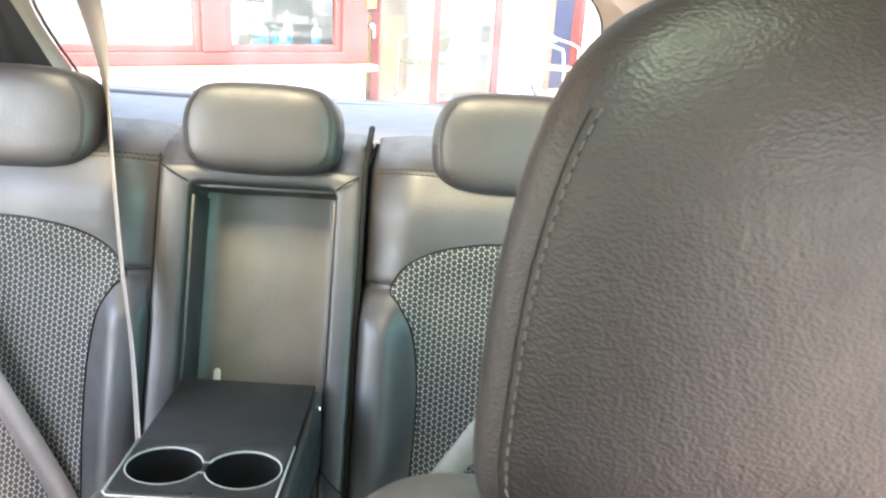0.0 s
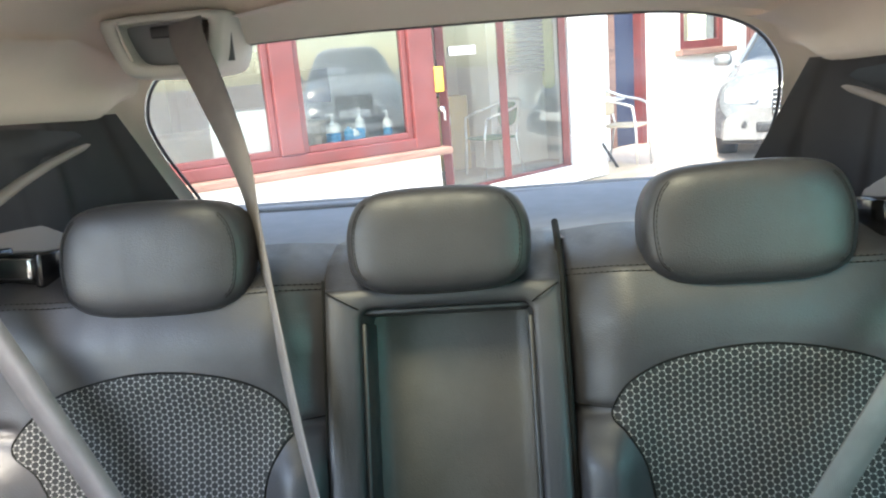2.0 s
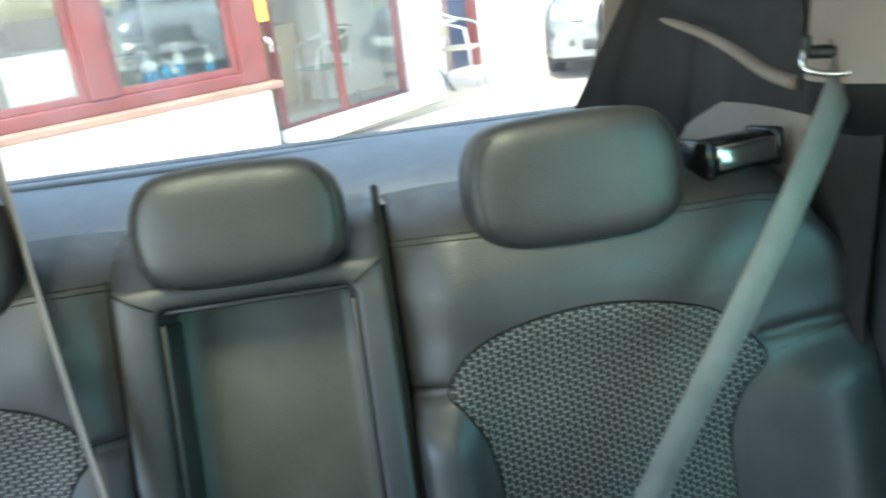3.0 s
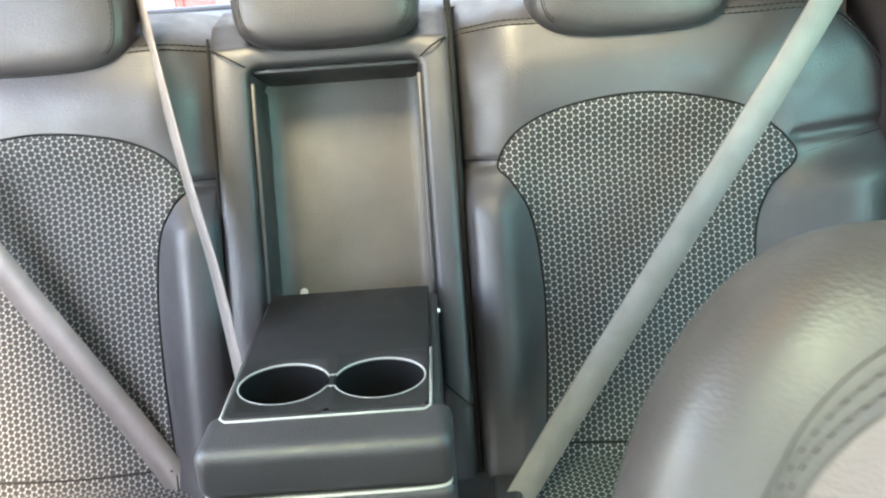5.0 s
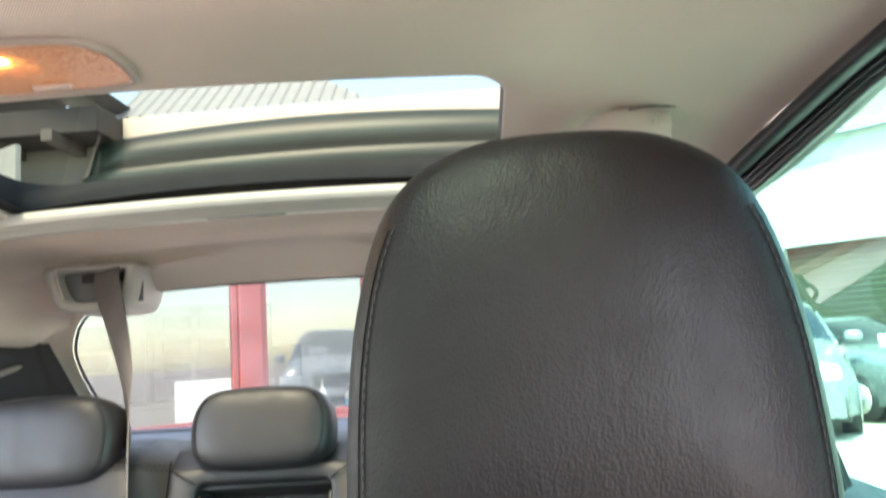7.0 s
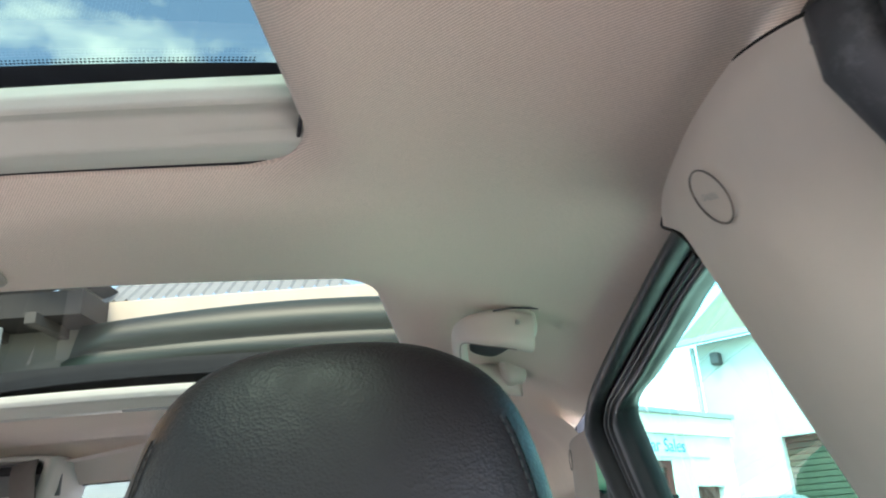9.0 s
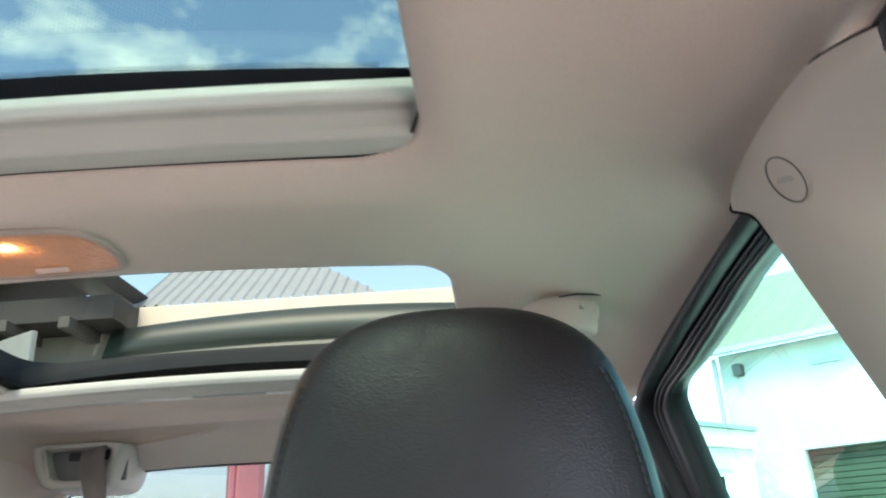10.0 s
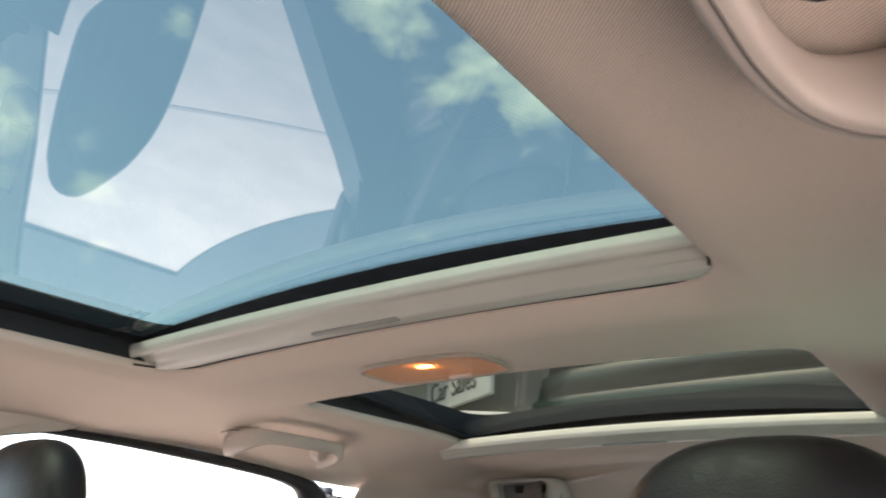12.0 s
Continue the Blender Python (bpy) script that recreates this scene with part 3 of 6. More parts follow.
def cabin_side(name, s, glazed):
    """Doors, pillars, seals and windows of one side; s is +1 or -1."""
    wall = thing(name, label="dark door panels and pale pillar trims of the car's side", category="car side", kind="structure")

    def p(y, z, off=0.0):
        return Vector((s * (side_x(z) + off), y, z))
    # lower door panels; the left rear and the right front door stand open
    doors = [(0.40, 1.30, "rear_door_panel")] if glazed else [(-0.85, 0.40, "front_door_panel")]
    for y0, y1, nm in doors:
        d = bmesh.new()
        sheet(lambda u, v: (s * (0.70 + 0.028 * math.sin(math.pi * min(1, v * 1.0)) - 0.02 * (v > 0.86)), y0 + (y1 - y0) * u, 0.28 + (0.61 if glazed else 0.66) * v), 16, 20, bm=d)
        box((0.10, y1 - y0 - 0.01, 0.60), (s * 0.785, (y0 + y1) / 2, 0.58), 0.01, bm=d)
        part(nm, d, M_DARKTRIM, wall, "dark moulded door panel")
        part("armrest", pillow(round_rect(0.42, 0.07, 0.03, 6), 0.05, 0.01), M_LEATHER, wall).matrix_local = Matrix.Translation((s * 0.69, (y0 + y1) / 2, 0.72)) @ Matrix(((0, 0, -s), (1, 0, 0), (0, 1, 0))).to_4x4()
    if not glazed:
        part("sill", bar_between((-0.72, 0.36, 0.36), (-0.72, 0.84, 0.36), 0.12, 0.12), M_DARKTRIM, wall, "dark door sill")
        part("wheel_arch", slab([(-0.66, 1.06, 0.30), (-0.66, 0.62, 0.30), (-0.66, 0.70, 0.662), (-0.66, 0.77, 0.722), (-0.66, 0.926, 0.842), (-0.66, 1.02, 0.908), (-0.66, 1.085, 0.962), (-0.66, 1.16, 0.99), (-0.66, 1.16, 0.30)], 0.05), M_DARKTRIM, wall, "dark wheel arch edge", False)
    # seal round the door opening and the door's inner frame, with fine ribs
    outer = smooth_loop([(y, z, 0) for y, z in ((-0.42, 1.262), (-0.1, 1.287), (0.25, 1.294), (0.54, 1.294), (0.724, 1.288), (0.90, 1.278), (0.985, 1.267), (1.035, 1.247), (1.055, 1.21), (1.057, 1.15)) + (((1.045, 1.02), (1.03, 0.93)) if glazed else ((1.080, 1.02), (1.115, 0.93)))], 110, False)
    inner = smooth_loop([(y, z, 0) for y, z in ((-0.42, 1.235), (-0.1, 1.265), (0.25, 1.279), (0.585, 1.277), (0.70, 1.267), (0.82, 1.255)) + (((0.925, 1.249), (0.958, 1.236), (0.972, 1.20), (0.984, 1.14), (0.998, 1.04), (1.010, 0.93)) if glazed else ((0.89, 1.245), (0.920, 1.232), (0.932, 1.20), (0.965, 1.14), (1.04, 1.04), (1.09, 0.93)))], 110, False)

    def loft(profile):
        """A ribbed strip between the outer and the inner path."""
        bm = bmesh.new()
        rows = []
        for o, i in zip(outer, inner):
            xo = 0.576 + 0.11 * max(0.0, (1.24 - o.y) / 0.3)
            xi = 0.606 + 0.32 * max(0.0, (1.235 - i.y)) if i.y < 1.235 else 0.606
            rows.append([bm.verts.new((s * (xo + (xi - xo) * v - 0.8 * h), o.x + (i.x - o.x) * v, o.y + (i.y - o.y) * v - 0.5 * h)) for v, h in profile])
        for a, b in zip(rows, rows[1:]):
            for k in range(len(profile) - 1):
                bm.faces.new((a[k], b[k], b[k + 1], a[k + 1]))
        return bm
    part("seal", loft([(-0.10, -0.012), (-0.06, -0.001), (-0.01, 0.005), (0.08, 0.0095), (0.18, 0.0115), (0.28, 0.0105), (0.36, 0.007), (0.42, 0.0), (0.43, -0.010)]), M_RUBBER, wall, "black rubber door seal")
    if glazed:
        part("door_frame", loft([(0.40, -0.012), (0.44, -0.001), (0.50, 0.003), (0.56, 0.0035), (0.58, -0.002), (0.60, -0.002), (0.62, 0.004), (0.69, 0.0045), (0.71, -0.001), (0.73, -0.001), (0.75, 0.004), (0.86, 0.003), (0.90, 0.001), (0.93, -0.004), (1.0, -0.005), (1.01, -0.02)]), M_FRAME, wall, "dark ribbed window frame")
        part("window_sill", bar_between(p(0.42, 0.905, 0.02), p(1.2, 0.905, 0.02), 0.07, 0.04), M_DARKTRIM, wall)
    else:
        part("window_sill", bar_between(p(-0.85, 0.955, 0.02), p(0.36, 0.955, 0.02), 0.07, 0.04), M_DARKTRIM, wall)
        for d in (0.016, 0.034):
            part("seal", tube([Vector((-(0.585 + 0.11 * max(0.0, (1.24 - o.y) / 0.3)), o.x + d, o.y + 0.004)) for o in outer[72:]], 0.009, 8), M_RUBBER_WORN, wall, "worn black rubber door seal")
    # B pillar trim
    b = bmesh.new()

    def trim(u, v):
        top_y = 0.310 + 0.219 * u
        top_z = 1.262 + 0.050 * math.sin(math.pi / 2 * min(1.0, (top_y - 0.272) / 0.17)) - 0.012 * (max(0.0, u - 0.86) / 0.14) ** 2
        z = top_z - (top_z - 0.84) * v
        f = step(v, 0.0, 0.078 + 0.15 * (1 - u))
        low_y = 0.340 - 0.06 * max(0.0, v - 0.15) * (1 - u) - 0.02 * max(0.0, v - 0.4) * u + (0.141 - 0.078 * (s < 0) - 0.03 * max(0.0, v - 0.5)) * u
        bow = 0.006 * math.sin(math.pi * u) ** 0.7 + 0.004 * step(v, 0, 0.03) - 0.024 * (max(0.0, 0.52 - u) / 0.52) ** 1.5 * step(v, 0.02, 0.16)
        return (s * (side_x(z) - 0.006 - bow), top_y + (low_y - top_y) * f, z)
    sheet(trim, 24, 40, bm=b)
    part("pillar_trim", b, M_CREAM, wall, "pale cream pillar cover")
    part("trim_gap", tube([Vector(trim(u, 0.0)) + Vector((s * 0.001, 0, 0.001)) for u in np.linspace(0, 1, 40)] + [Vector(trim(1, v)) + Vector((0, 0.001, 0)) for v in np.linspace(0.01, 0.10, 12)], 0.0010, 6), M_SEAM, wall, "dark gap round the pillar cover's top")
    for out, fore, r in ((0.006, -0.010, 0.013), (0.018, -0.030, 0.013)):
        part("seal", tube([Vector(trim(0, v)) + Vector((s * out, fore, -0.004)) for v in np.linspace(0, 1, 24)], r, 10), M_RUBBER_WORN, wall, "worn black rubber door seal")
    part("seal", tube([Vector(trim(1, v)) + Vector((s * 0.022, 0.006, 0)) for v in np.linspace(0.16, 1, 24)], 0.012, 8), M_RUBBER, wall, "black rubber door seal")
    # round stamped cap on the trim
    c = Vector(trim(0.53, 0.105))
    du, dv = (Vector(trim(0.58, 0.105)) - c).normalized(), (Vector(trim(0.53, 0.09)) - c).normalized()
    nn = Vector((-s, 0, -0.25)).normalized()
    part("cap_ring", tube([c + nn * 0.0012 + 0.0150 * (math.cos(a) * du + math.sin(a) * dv) for a in np.linspace(0, 2 * math.pi, 40)[:-1]], 0.0005, 6, True), M_MARK, wall, "thin dark ring of a round cap")
    if s > 0:
        m = Matrix((du, dv, nn)).transposed().to_4x4()
        m.translation = c + nn * 0.0016
        ang = pose(0, 0, 0, 0, 0, 28)
        lettering("embossed_word", "AIRBAG", 0.0052, M_SATIN, wall, m @ ang @ Matrix.Diagonal((1, 1, 0.2, 1)), "small embossed grey word")
    # belt height adjuster: a pocket with a sliding ring and the belt through it
    a = Vector(trim(0.36, 0.33))
    turn = Matrix(((0, 0, -s), (-s, 0, 0), (0, 1, 0))).to_4x4()
    adj = part("belt_adjuster", pillow(round_rect(0.056, 0.120, 0.022, 6), 0.004, 0.004, 3.0), M_CREAM, wall, "pale belt height adjuster")
    adj.matrix_local = Matrix.Translation(a + Vector((0, 0, -0.045))) @ turn
    part("pocket_edge", tube([(x, y, 0.003) for x, y in round_rect(0.050, 0.114, 0.020, 8)], 0.0020, 6, True), M_SATIN, adj, "grey rim of the pocket")
    part("belt_ring", pillow(round_rect(0.036, 0.048, 0.014, 6), 0.015, 0.004, 2.6), M_CREAM, adj, "pale moulded belt ring").matrix_local = Matrix.Translation((0.002, 0.004, 0.004))
    part("belt_slot", box((0.030, 0.005, 0.006), (0.002, -0.012, 0.017), 0.002), M_BLACK, adj, "dark belt slot")
    # C pillar trim with its belt slot
    cp = bmesh.new()

    def ctrim(u, v):
        z = 1.247 - 0.016 * u - 0.148 * v
        y0 = 1.083 - 0.008 * v
        y1 = 1.242 - 0.012 * step(v, 0.0, 0.22) + 0.006 * v
        return (s * (0.574 - 0.008 * math.sin(math.pi * u) + 0.012 * u ** 6 + 0.012 * (1 - u) ** 6), y0 + (y1 - y0) * u, z)
    sheet(ctrim, 16, 20, bm=cp)
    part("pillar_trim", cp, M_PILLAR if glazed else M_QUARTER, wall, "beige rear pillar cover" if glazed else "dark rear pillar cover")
    lowc = bmesh.new()
    sheet(lambda u, v: tuple(Vector(ctrim(u, 1.0 + (0.5 if glazed else 1.4) * v)) + Vector((s * (0.004 + 0.05 * v ** 2), 0.03 * v if glazed else 0, 0))), 12, 8, bm=lowc)
    if glazed:
        sheet(lambda u, v: (0.672 - 0.062 * u ** 2, 1.045 + 0.11 * u, 0.60 + 0.56 * v), 10, 8, bm=lowc)
    part("pillar_base", lowc, M_QUARTER, wall, "dark lower pillar cover")
    part("seal", tube([Vector(ctrim(0, v)) + Vector((s * 0.020, -0.008, 0)) for v in np.linspace(-0.1, 1.05 if glazed else 1.5, 20)], 0.012 if glazed else 0.016, 8), M_RUBBER, wall)
    c = Vector(ctrim(0.52, 0.15))
    part("cap_ring", tube([c + Vector((-s * 0.0015, 0, 0)) + 0.0135 * (math.cos(q) * Vector((0, 1, 0)) + math.sin(q) * Vector((0, 0, 1))) for q in np.linspace(0, 2 * math.pi, 30)[:-1]], 0.0005, 6, True), M_DARKTRIM, wall)
    # quarter panel beside the load space, with a black sculpted field and a highlight painted as a tan ridge
    def brow(y):
        return 1.172 + 0.018 * step(y, 1.19, 1.26) - 0.05 * max(0.0, y - 1.26)

    def inner(u, v):
        way = QUARTER_PLAN[round(u * 35)]
        y = way.y + 0.10 * (1 - v) * u ** 2
        return Vector((s * (way.x + 0.010 * (1 - v) - 0.012 * math.sin(math.pi * v) - min(0.08, 0.33 * (1 - v)) * u ** 6), y, 0.45 + (brow(way.y) - 0.45) * v))
    part("quarter_panel", sheet(inner, 40, 24), M_QUARTER_WARM, wall, "dark brown quarter panel beside the luggage space")

    def near(y, z, lift):
        """A point of the quarter panel at the given place, a little proud of it."""
        x = float(np.interp(y - 0.02, [w.y for w in QUARTER_PLAN], [w.x for w in QUARTER_PLAN]))
        v = (z - 0.45) / (brow(y - 0.02) - 0.45)
        return Vector((s * (x + 0.010 * (1 - v) - 0.012 * math.sin(math.pi * min(1.0, v)) - lift), y, z))
    field = [(1.53, 1.152), (1.42, 1.168), (1.305, 1.176), (1.268, 1.150), (1.262, 1.086), (1.313, 1.086), (1.40, 1.106), (1.46, 1.123)]
    top = [near(y, z, 0.004) for y, z in field]
    mid = near(1.37, 1.135, 0.006)
    fb = bmesh.new()
    vs, c = [fb.verts.new(p) for p in top], fb.verts.new(mid)
    for i in range(len(vs)):
        fb.faces.new((vs[i], vs[(i + 1) % len(vs)], c))
    part("field", fb, M_QUARTER, wall, "black sculpted field in the quarter panel")
    part("ridge", tube(smooth_loop([near(y, z, 0.001) for y, z in ((1.53, 1.140), (1.46, 1.116), (1.40, 1.098), (1.333, 1.078), (1.275, 1.072))], 40, False), 0.0115, 12, flat=0.7), M_RIDGE, wall, "tan ridge coloured as a highlight on the panel")
    part("moulding", sheet(lambda u, v: near(1.24 + 0.36 * u, 0.93 + (0.112 - 0.04 * u ** 2) * v, 0.003 + 0.016 * math.sin(math.pi * min(1, v * 0.9)) * (1 - v * 0.7)), 24, 10), M_RIDGE, wall, "tan lower moulding")
    if glazed:
        part("quarter_window", tube(smooth_loop([near(y, z, 0.006) for y, z in ((1.318, 1.203), (1.29, 1.206), (1.268, 1.19), (1.268, 1.172), (1.292, 1.170), (1.312, 1.184))], 40), 0.0035, 8, True), M_BLACK, wall, "black rim of the small quarter window")
    return finish_side(wall, s, glazed, p)


QUARTER_PLAN = smooth_loop([(0.606, 1.13, 0), (0.607, 1.22, 0), (0.604, 1.33, 0), (0.592, 1.42, 0), (0.566, 1.485, 0), (0.522, 1.535, 0), (0.494, 1.556, 0)], 41, False)


def finish_side(wall, s, glazed, p):
    """Roof edge cover, front pillar and glass of one side."""
    def low(y):
        return 1.222 - 0.038 * step(y, 1.19, 1.27) - 0.05 * max(0.0, y - 1.26) + 0.028 * step(y, 1.52, 1.556)

    def cover(u, v):
        way = QUARTER_PLAN[round(u * 40)]
        z0 = low(way.y)
        lip = 0.010 * max(0.0, 1 - v * 7) ** 2
        x, y = way.x - 0.016 - 0.028 * v ** 0.7 + lip - 0.045 * v ** 3, way.y - 0.012 * u - 0.02 * v
        top = roof_z(x, y) - 0.006
        z = z0 + (1.290 - z0) * v
        return Vector((s * x, y, z if z < top - 0.02 else top - 0.02 * math.exp(-(z - top + 0.02) / 0.02)))
    part("header_trim", sheet(cover, 40, 20), M_EDGE, wall, "beige cover along the roof edge")
    part("header_lip", sheet(lambda u, v: cover(u, 0) + Vector((s * 0.03 * v, 0, 0.002 - 0.006 * v)), 40, 2), M_EDGE, wall, "turned-under edge of the beige cover")
    # A pillar
    part("pillar_trim", bar_between((s * 0.60, -0.36, 1.30), (s * 0.68, -0.95, 0.92), 0.07, 0.05), M_CREAM, wall)
    for y0, y1, z1 in ((-0.62, 0.33, 1.25), (0.46, 1.03, 1.285)):
        if glazed != (y0 < 0):
            g = bmesh.new()
            sheet(lambda u, v: (s * (0.618 + 0.25 * (z1 - 0.90) * (1 - v)), y0 + (y1 - y0) * u + (0.30 * (1 - u) * v if y0 < 0 else 0), 0.90 + (z1 - 0.90) * v), 10, 8, bm=g)
            part("pane", g, M_FRONTGLASS if y0 < 0 else M_SIDEGLASS, wall, "green-tinted side glass")
    if glazed:
        part("quarter_pane", slab([(0.628, 1.15, 1.15), (0.628, 1.30, 1.15), (0.628, 1.30, 1.23), (0.628, 1.15, 1.23)], 0.003), M_SIDEGLASS, wall, "small quarter window glass", False)
    return wall


cabin_side("wall_right", 1, True)
cabin_side("wall_left", -1, False)


# ---- tailgate surround and rear window ----
def gate(x, k):
    """A point of the leaning rear window plane: k runs from the sill (0) to the head (1)."""
    return Vector((x, 1.69 - 0.185 * k, 0.985 + 0.278 * k))


GATE = smooth_loop([(-0.30, 0.985, 0), (0.0, 1.0, 0), (0.30, 0.975, 0), (0.418, 0.89, 0), (0.475, 0.72, 0), (0.494, 0.53, 0), (0.498, 0.33, 0), (0.487, 0.08, 0), (0.47, -0.25, 0),
                    (0.0, -0.28, 0), (-0.44, -0.25, 0), (-0.46, 0.10, 0), (-0.484, 0.45, 0), (-0.478, 0.68, 0), (-0.425, 0.88, 0)], 90)
gate_wall = thing("wall_rear", label="pale tailgate surround with the rear window", category="tailgate", kind="structure")
ringbm = bmesh.new()
rows = []
for j in range(9):
    f = j / 8
    row = []
    for q in GATE:
        p = gate(q.x, q.y)
        out = Vector((q.x, 0, (q.y - 0.45) * 0.3)).normalized()
        grow = (0.072 - (0.026 if q.x > 0 else 0.020) * abs(out.x) - 0.010 * (1 - step(q.y, 0.0, 0.5)) * abs(out.x)) * f
        row.append(ringbm.verts.new(p + out * grow + Vector((0, -0.012 * math.sin(f * math.pi / 2) - (0.012 + 0.046 * step(q.y, 0.62, 0.95) * (1 - step(abs(q.x), 0.26, 0.40))) * f * f, 0.012 * math.sin(f * math.pi)))))
    rows.append(row)
for a, b in zip(rows, rows[1:]):
    for k in range(len(GATE)):
        ringbm.faces.new((a[k], a[(k + 1) % len(GATE)], b[(k + 1) % len(GATE)], b[k]))
part("surround", ringbm, M_GATE, gate_wall, "pale moulded surround")
part("window_seal", tube([gate(q.x, q.y) + Vector((0, 0.012, 0)) for q in GATE], 0.003, 6, True), M_RUBBER, gate_wall, "black glass seal")
gb = bmesh.new()
gb.faces.new([gb.verts.new(gate(q.x * 1.03, q.y * 1.02) + Vector((0, 0.02, 0.01))) for q in GATE])
part("pane", gb, M_REARGLASS, gate_wall, "clear rear window glass", smooth=False)
# closing panels outside the surround
cl = bmesh.new()
slab([(-0.65, 1.74, 0.2), (0.65, 1.74, 0.2), (0.65, 1.74, 0.985), (-0.65, 1.74, 0.985)], 0.03, cl)
for s in (-1, 1):
    slab([(s * 0.56, 1.46, 1.33), (s * 0.652, 1.46, 1.33), (s * 0.652, 1.75, 0.95), (s * 0.53, 1.75, 0.95)], 0.02, cl)
    slab([(s * 0.635, 1.10, 0.2), (s * 0.635, 1.80, 0.2), (s * 0.635, 1.75, 0.96), (s * 0.635, 1.50, 1.30), (s * 0.635, 1.275, 1.30), (s * 0.635, 1.275, 1.155), (s * 0.635, 1.10, 1.155)], 0.02, cl)
slab([(-0.62, 1.49, 1.285), (0.62, 1.49, 1.285), (0.62, 1.54, 1.36), (-0.62, 1.54, 1.36)], 0.02, cl)
part("tailgate_panel", cl, M_DARKTRIM, gate_wall, smooth=False)

# luggage cover behind the seats
cover = thing("luggage_cover", (0, 1.5, 0.985), "grey vinyl luggage cover drawn over the boot", "luggage cover")
part("blind", sheet(lambda u, v: (-0.53 + 1.06 * u, -0.19 + 0.375 * v, 0.004 - 0.006 * math.sin(math.pi * v) - 0.004 * math.sin(2 * math.pi * u)), 30, 10), M_COVER, cover)
part("edge_bar", box((1.04, 0.03, 0.014), (0, 0.185, 0.0), 0.005), M_COVER, cover, "stiff end bar")
part("cassette", box((1.06, 0.06, 0.05), (0, -0.185, -0.03), 0.02, 3), M_DARKTRIM, cover, "dark roller housing")

# floor, dashboard and windscreen close the cabin ahead of the camera
tagged(part("floor", box((1.6, 2.9, 0.05), (0, 0.4, 0.26), 0.0), M_CARPET, smooth=False), "dark carpeted car floor", "floor", kind="structure")
front = thing("wall_front", label="dark dashboard and windscreen ahead of the seats", category="dashboard", kind="structure")
part("dashboard", pillow([(x, y) for x, y in round_rect(1.5, 0.62, 0.2, 8)], 0.30, 0.2), M_DARKTRIM, front).matrix_local = pose(0, -0.95, 0.62, 15, 0, 0)
part("bulkhead", box((1.7, 0.06, 0.7), (0, -1.15, 0.55)), M_DARKTRIM, front, smooth=False)
part("pane", sheet(lambda u, v: ((-1 + 2 * u) * (0.72 - 0.13 * v), -1.12 + 0.78 * v - 0.08 * (1 - (2 * u - 1) ** 2), 0.90 + 0.45 * v), 16, 10), M_SCREEN, front, "clear windscreen")
part("header", bar_between((-0.60, -0.345, 1.335), (0.60, -0.345, 1.335), 0.06, 0.04), M_CREAM, front)

# belt outlet in the roof for the middle seat
outlet = thing("belt_outlet", (-0.357, 1.437, 1.266), "grey-beige roof housing of the middle seat belt", "belt outlet")
shell = [(-0.092, 0.028), (-0.088, 0.008), (-0.074, -0.026), (-0.054, -0.041), (0.0, -0.044), (0.046, -0.041), (0.062, -0.026), (0.070, 0.006), (0.074, 0.028), (0.064, 0.036), (0.0, 0.038), (-0.080, 0.036)]
M_OUTLET = plastic("outlet_grey", (0.42, 0.395, 0.36), 0.6)
rim = smooth_loop([(x, z, 0) for x, z in shell], 60)
hold = bmesh.new()
loops = []
for g, y in ((1.10, 0.090), (1.06, -0.004), (1.02, -0.020), (0.96, -0.028), (0.80, -0.029), (0.76, -0.026), (0.74, 0.004)):
    loops.append([hold.verts.new((q.x * g + 0.002, y, 0.006 + (q.y - 0.006) * (g if g > 0.9 else g - 0.06))) for q in rim])
for a, b in zip(loops, loops[1:]):
    for k in range(60):
        hold.faces.new((a[k], a[(k + 1) % 60], b[(k + 1) % 60], b[k]))
part("housing", hold, M_OUTLET, outlet)
# Shade inside the housing is put into the plate's darker grey.
part("inner_plate", box((0.150, 0.004, 0.066), (0.002, 0.004, 0.004), 0.0015), plastic("outlet_shade_grey", (0.14, 0.145, 0.15), 0.55), outlet, "plate inside the housing, darkened for the shade there")
part("slot", box((0.076, 0.006, 0.016), (0.004, 0.000, 0.016), 0.003, 2), M_BLACK, outlet, "dark slot")
# Cream bead colours in the light caught on the housing's edge.
part("edge_highlight", tube([(-0.066, -0.0285, 0.030), (-0.060, -0.0290, 0.004), (-0.052, -0.0285, -0.020)], 0.0016, 6), M_CREAM, outlet, "cream bead painting a highlight on the edge")

# ---- rear bench ----
def lean(at, degrees):
    """A frame whose x runs across the car, y up along a back that leans by so many degrees, z out to its front."""
    a = radians(degrees)
    m = Matrix(((1, 0, 0), (0, math.sin(a), -math.cos(a)), (0, math.cos(a), math.sin(a)))).to_4x4()
    m.translation = at
    return m


BACK = lean((0, 1.097, 0.694), 20.7)


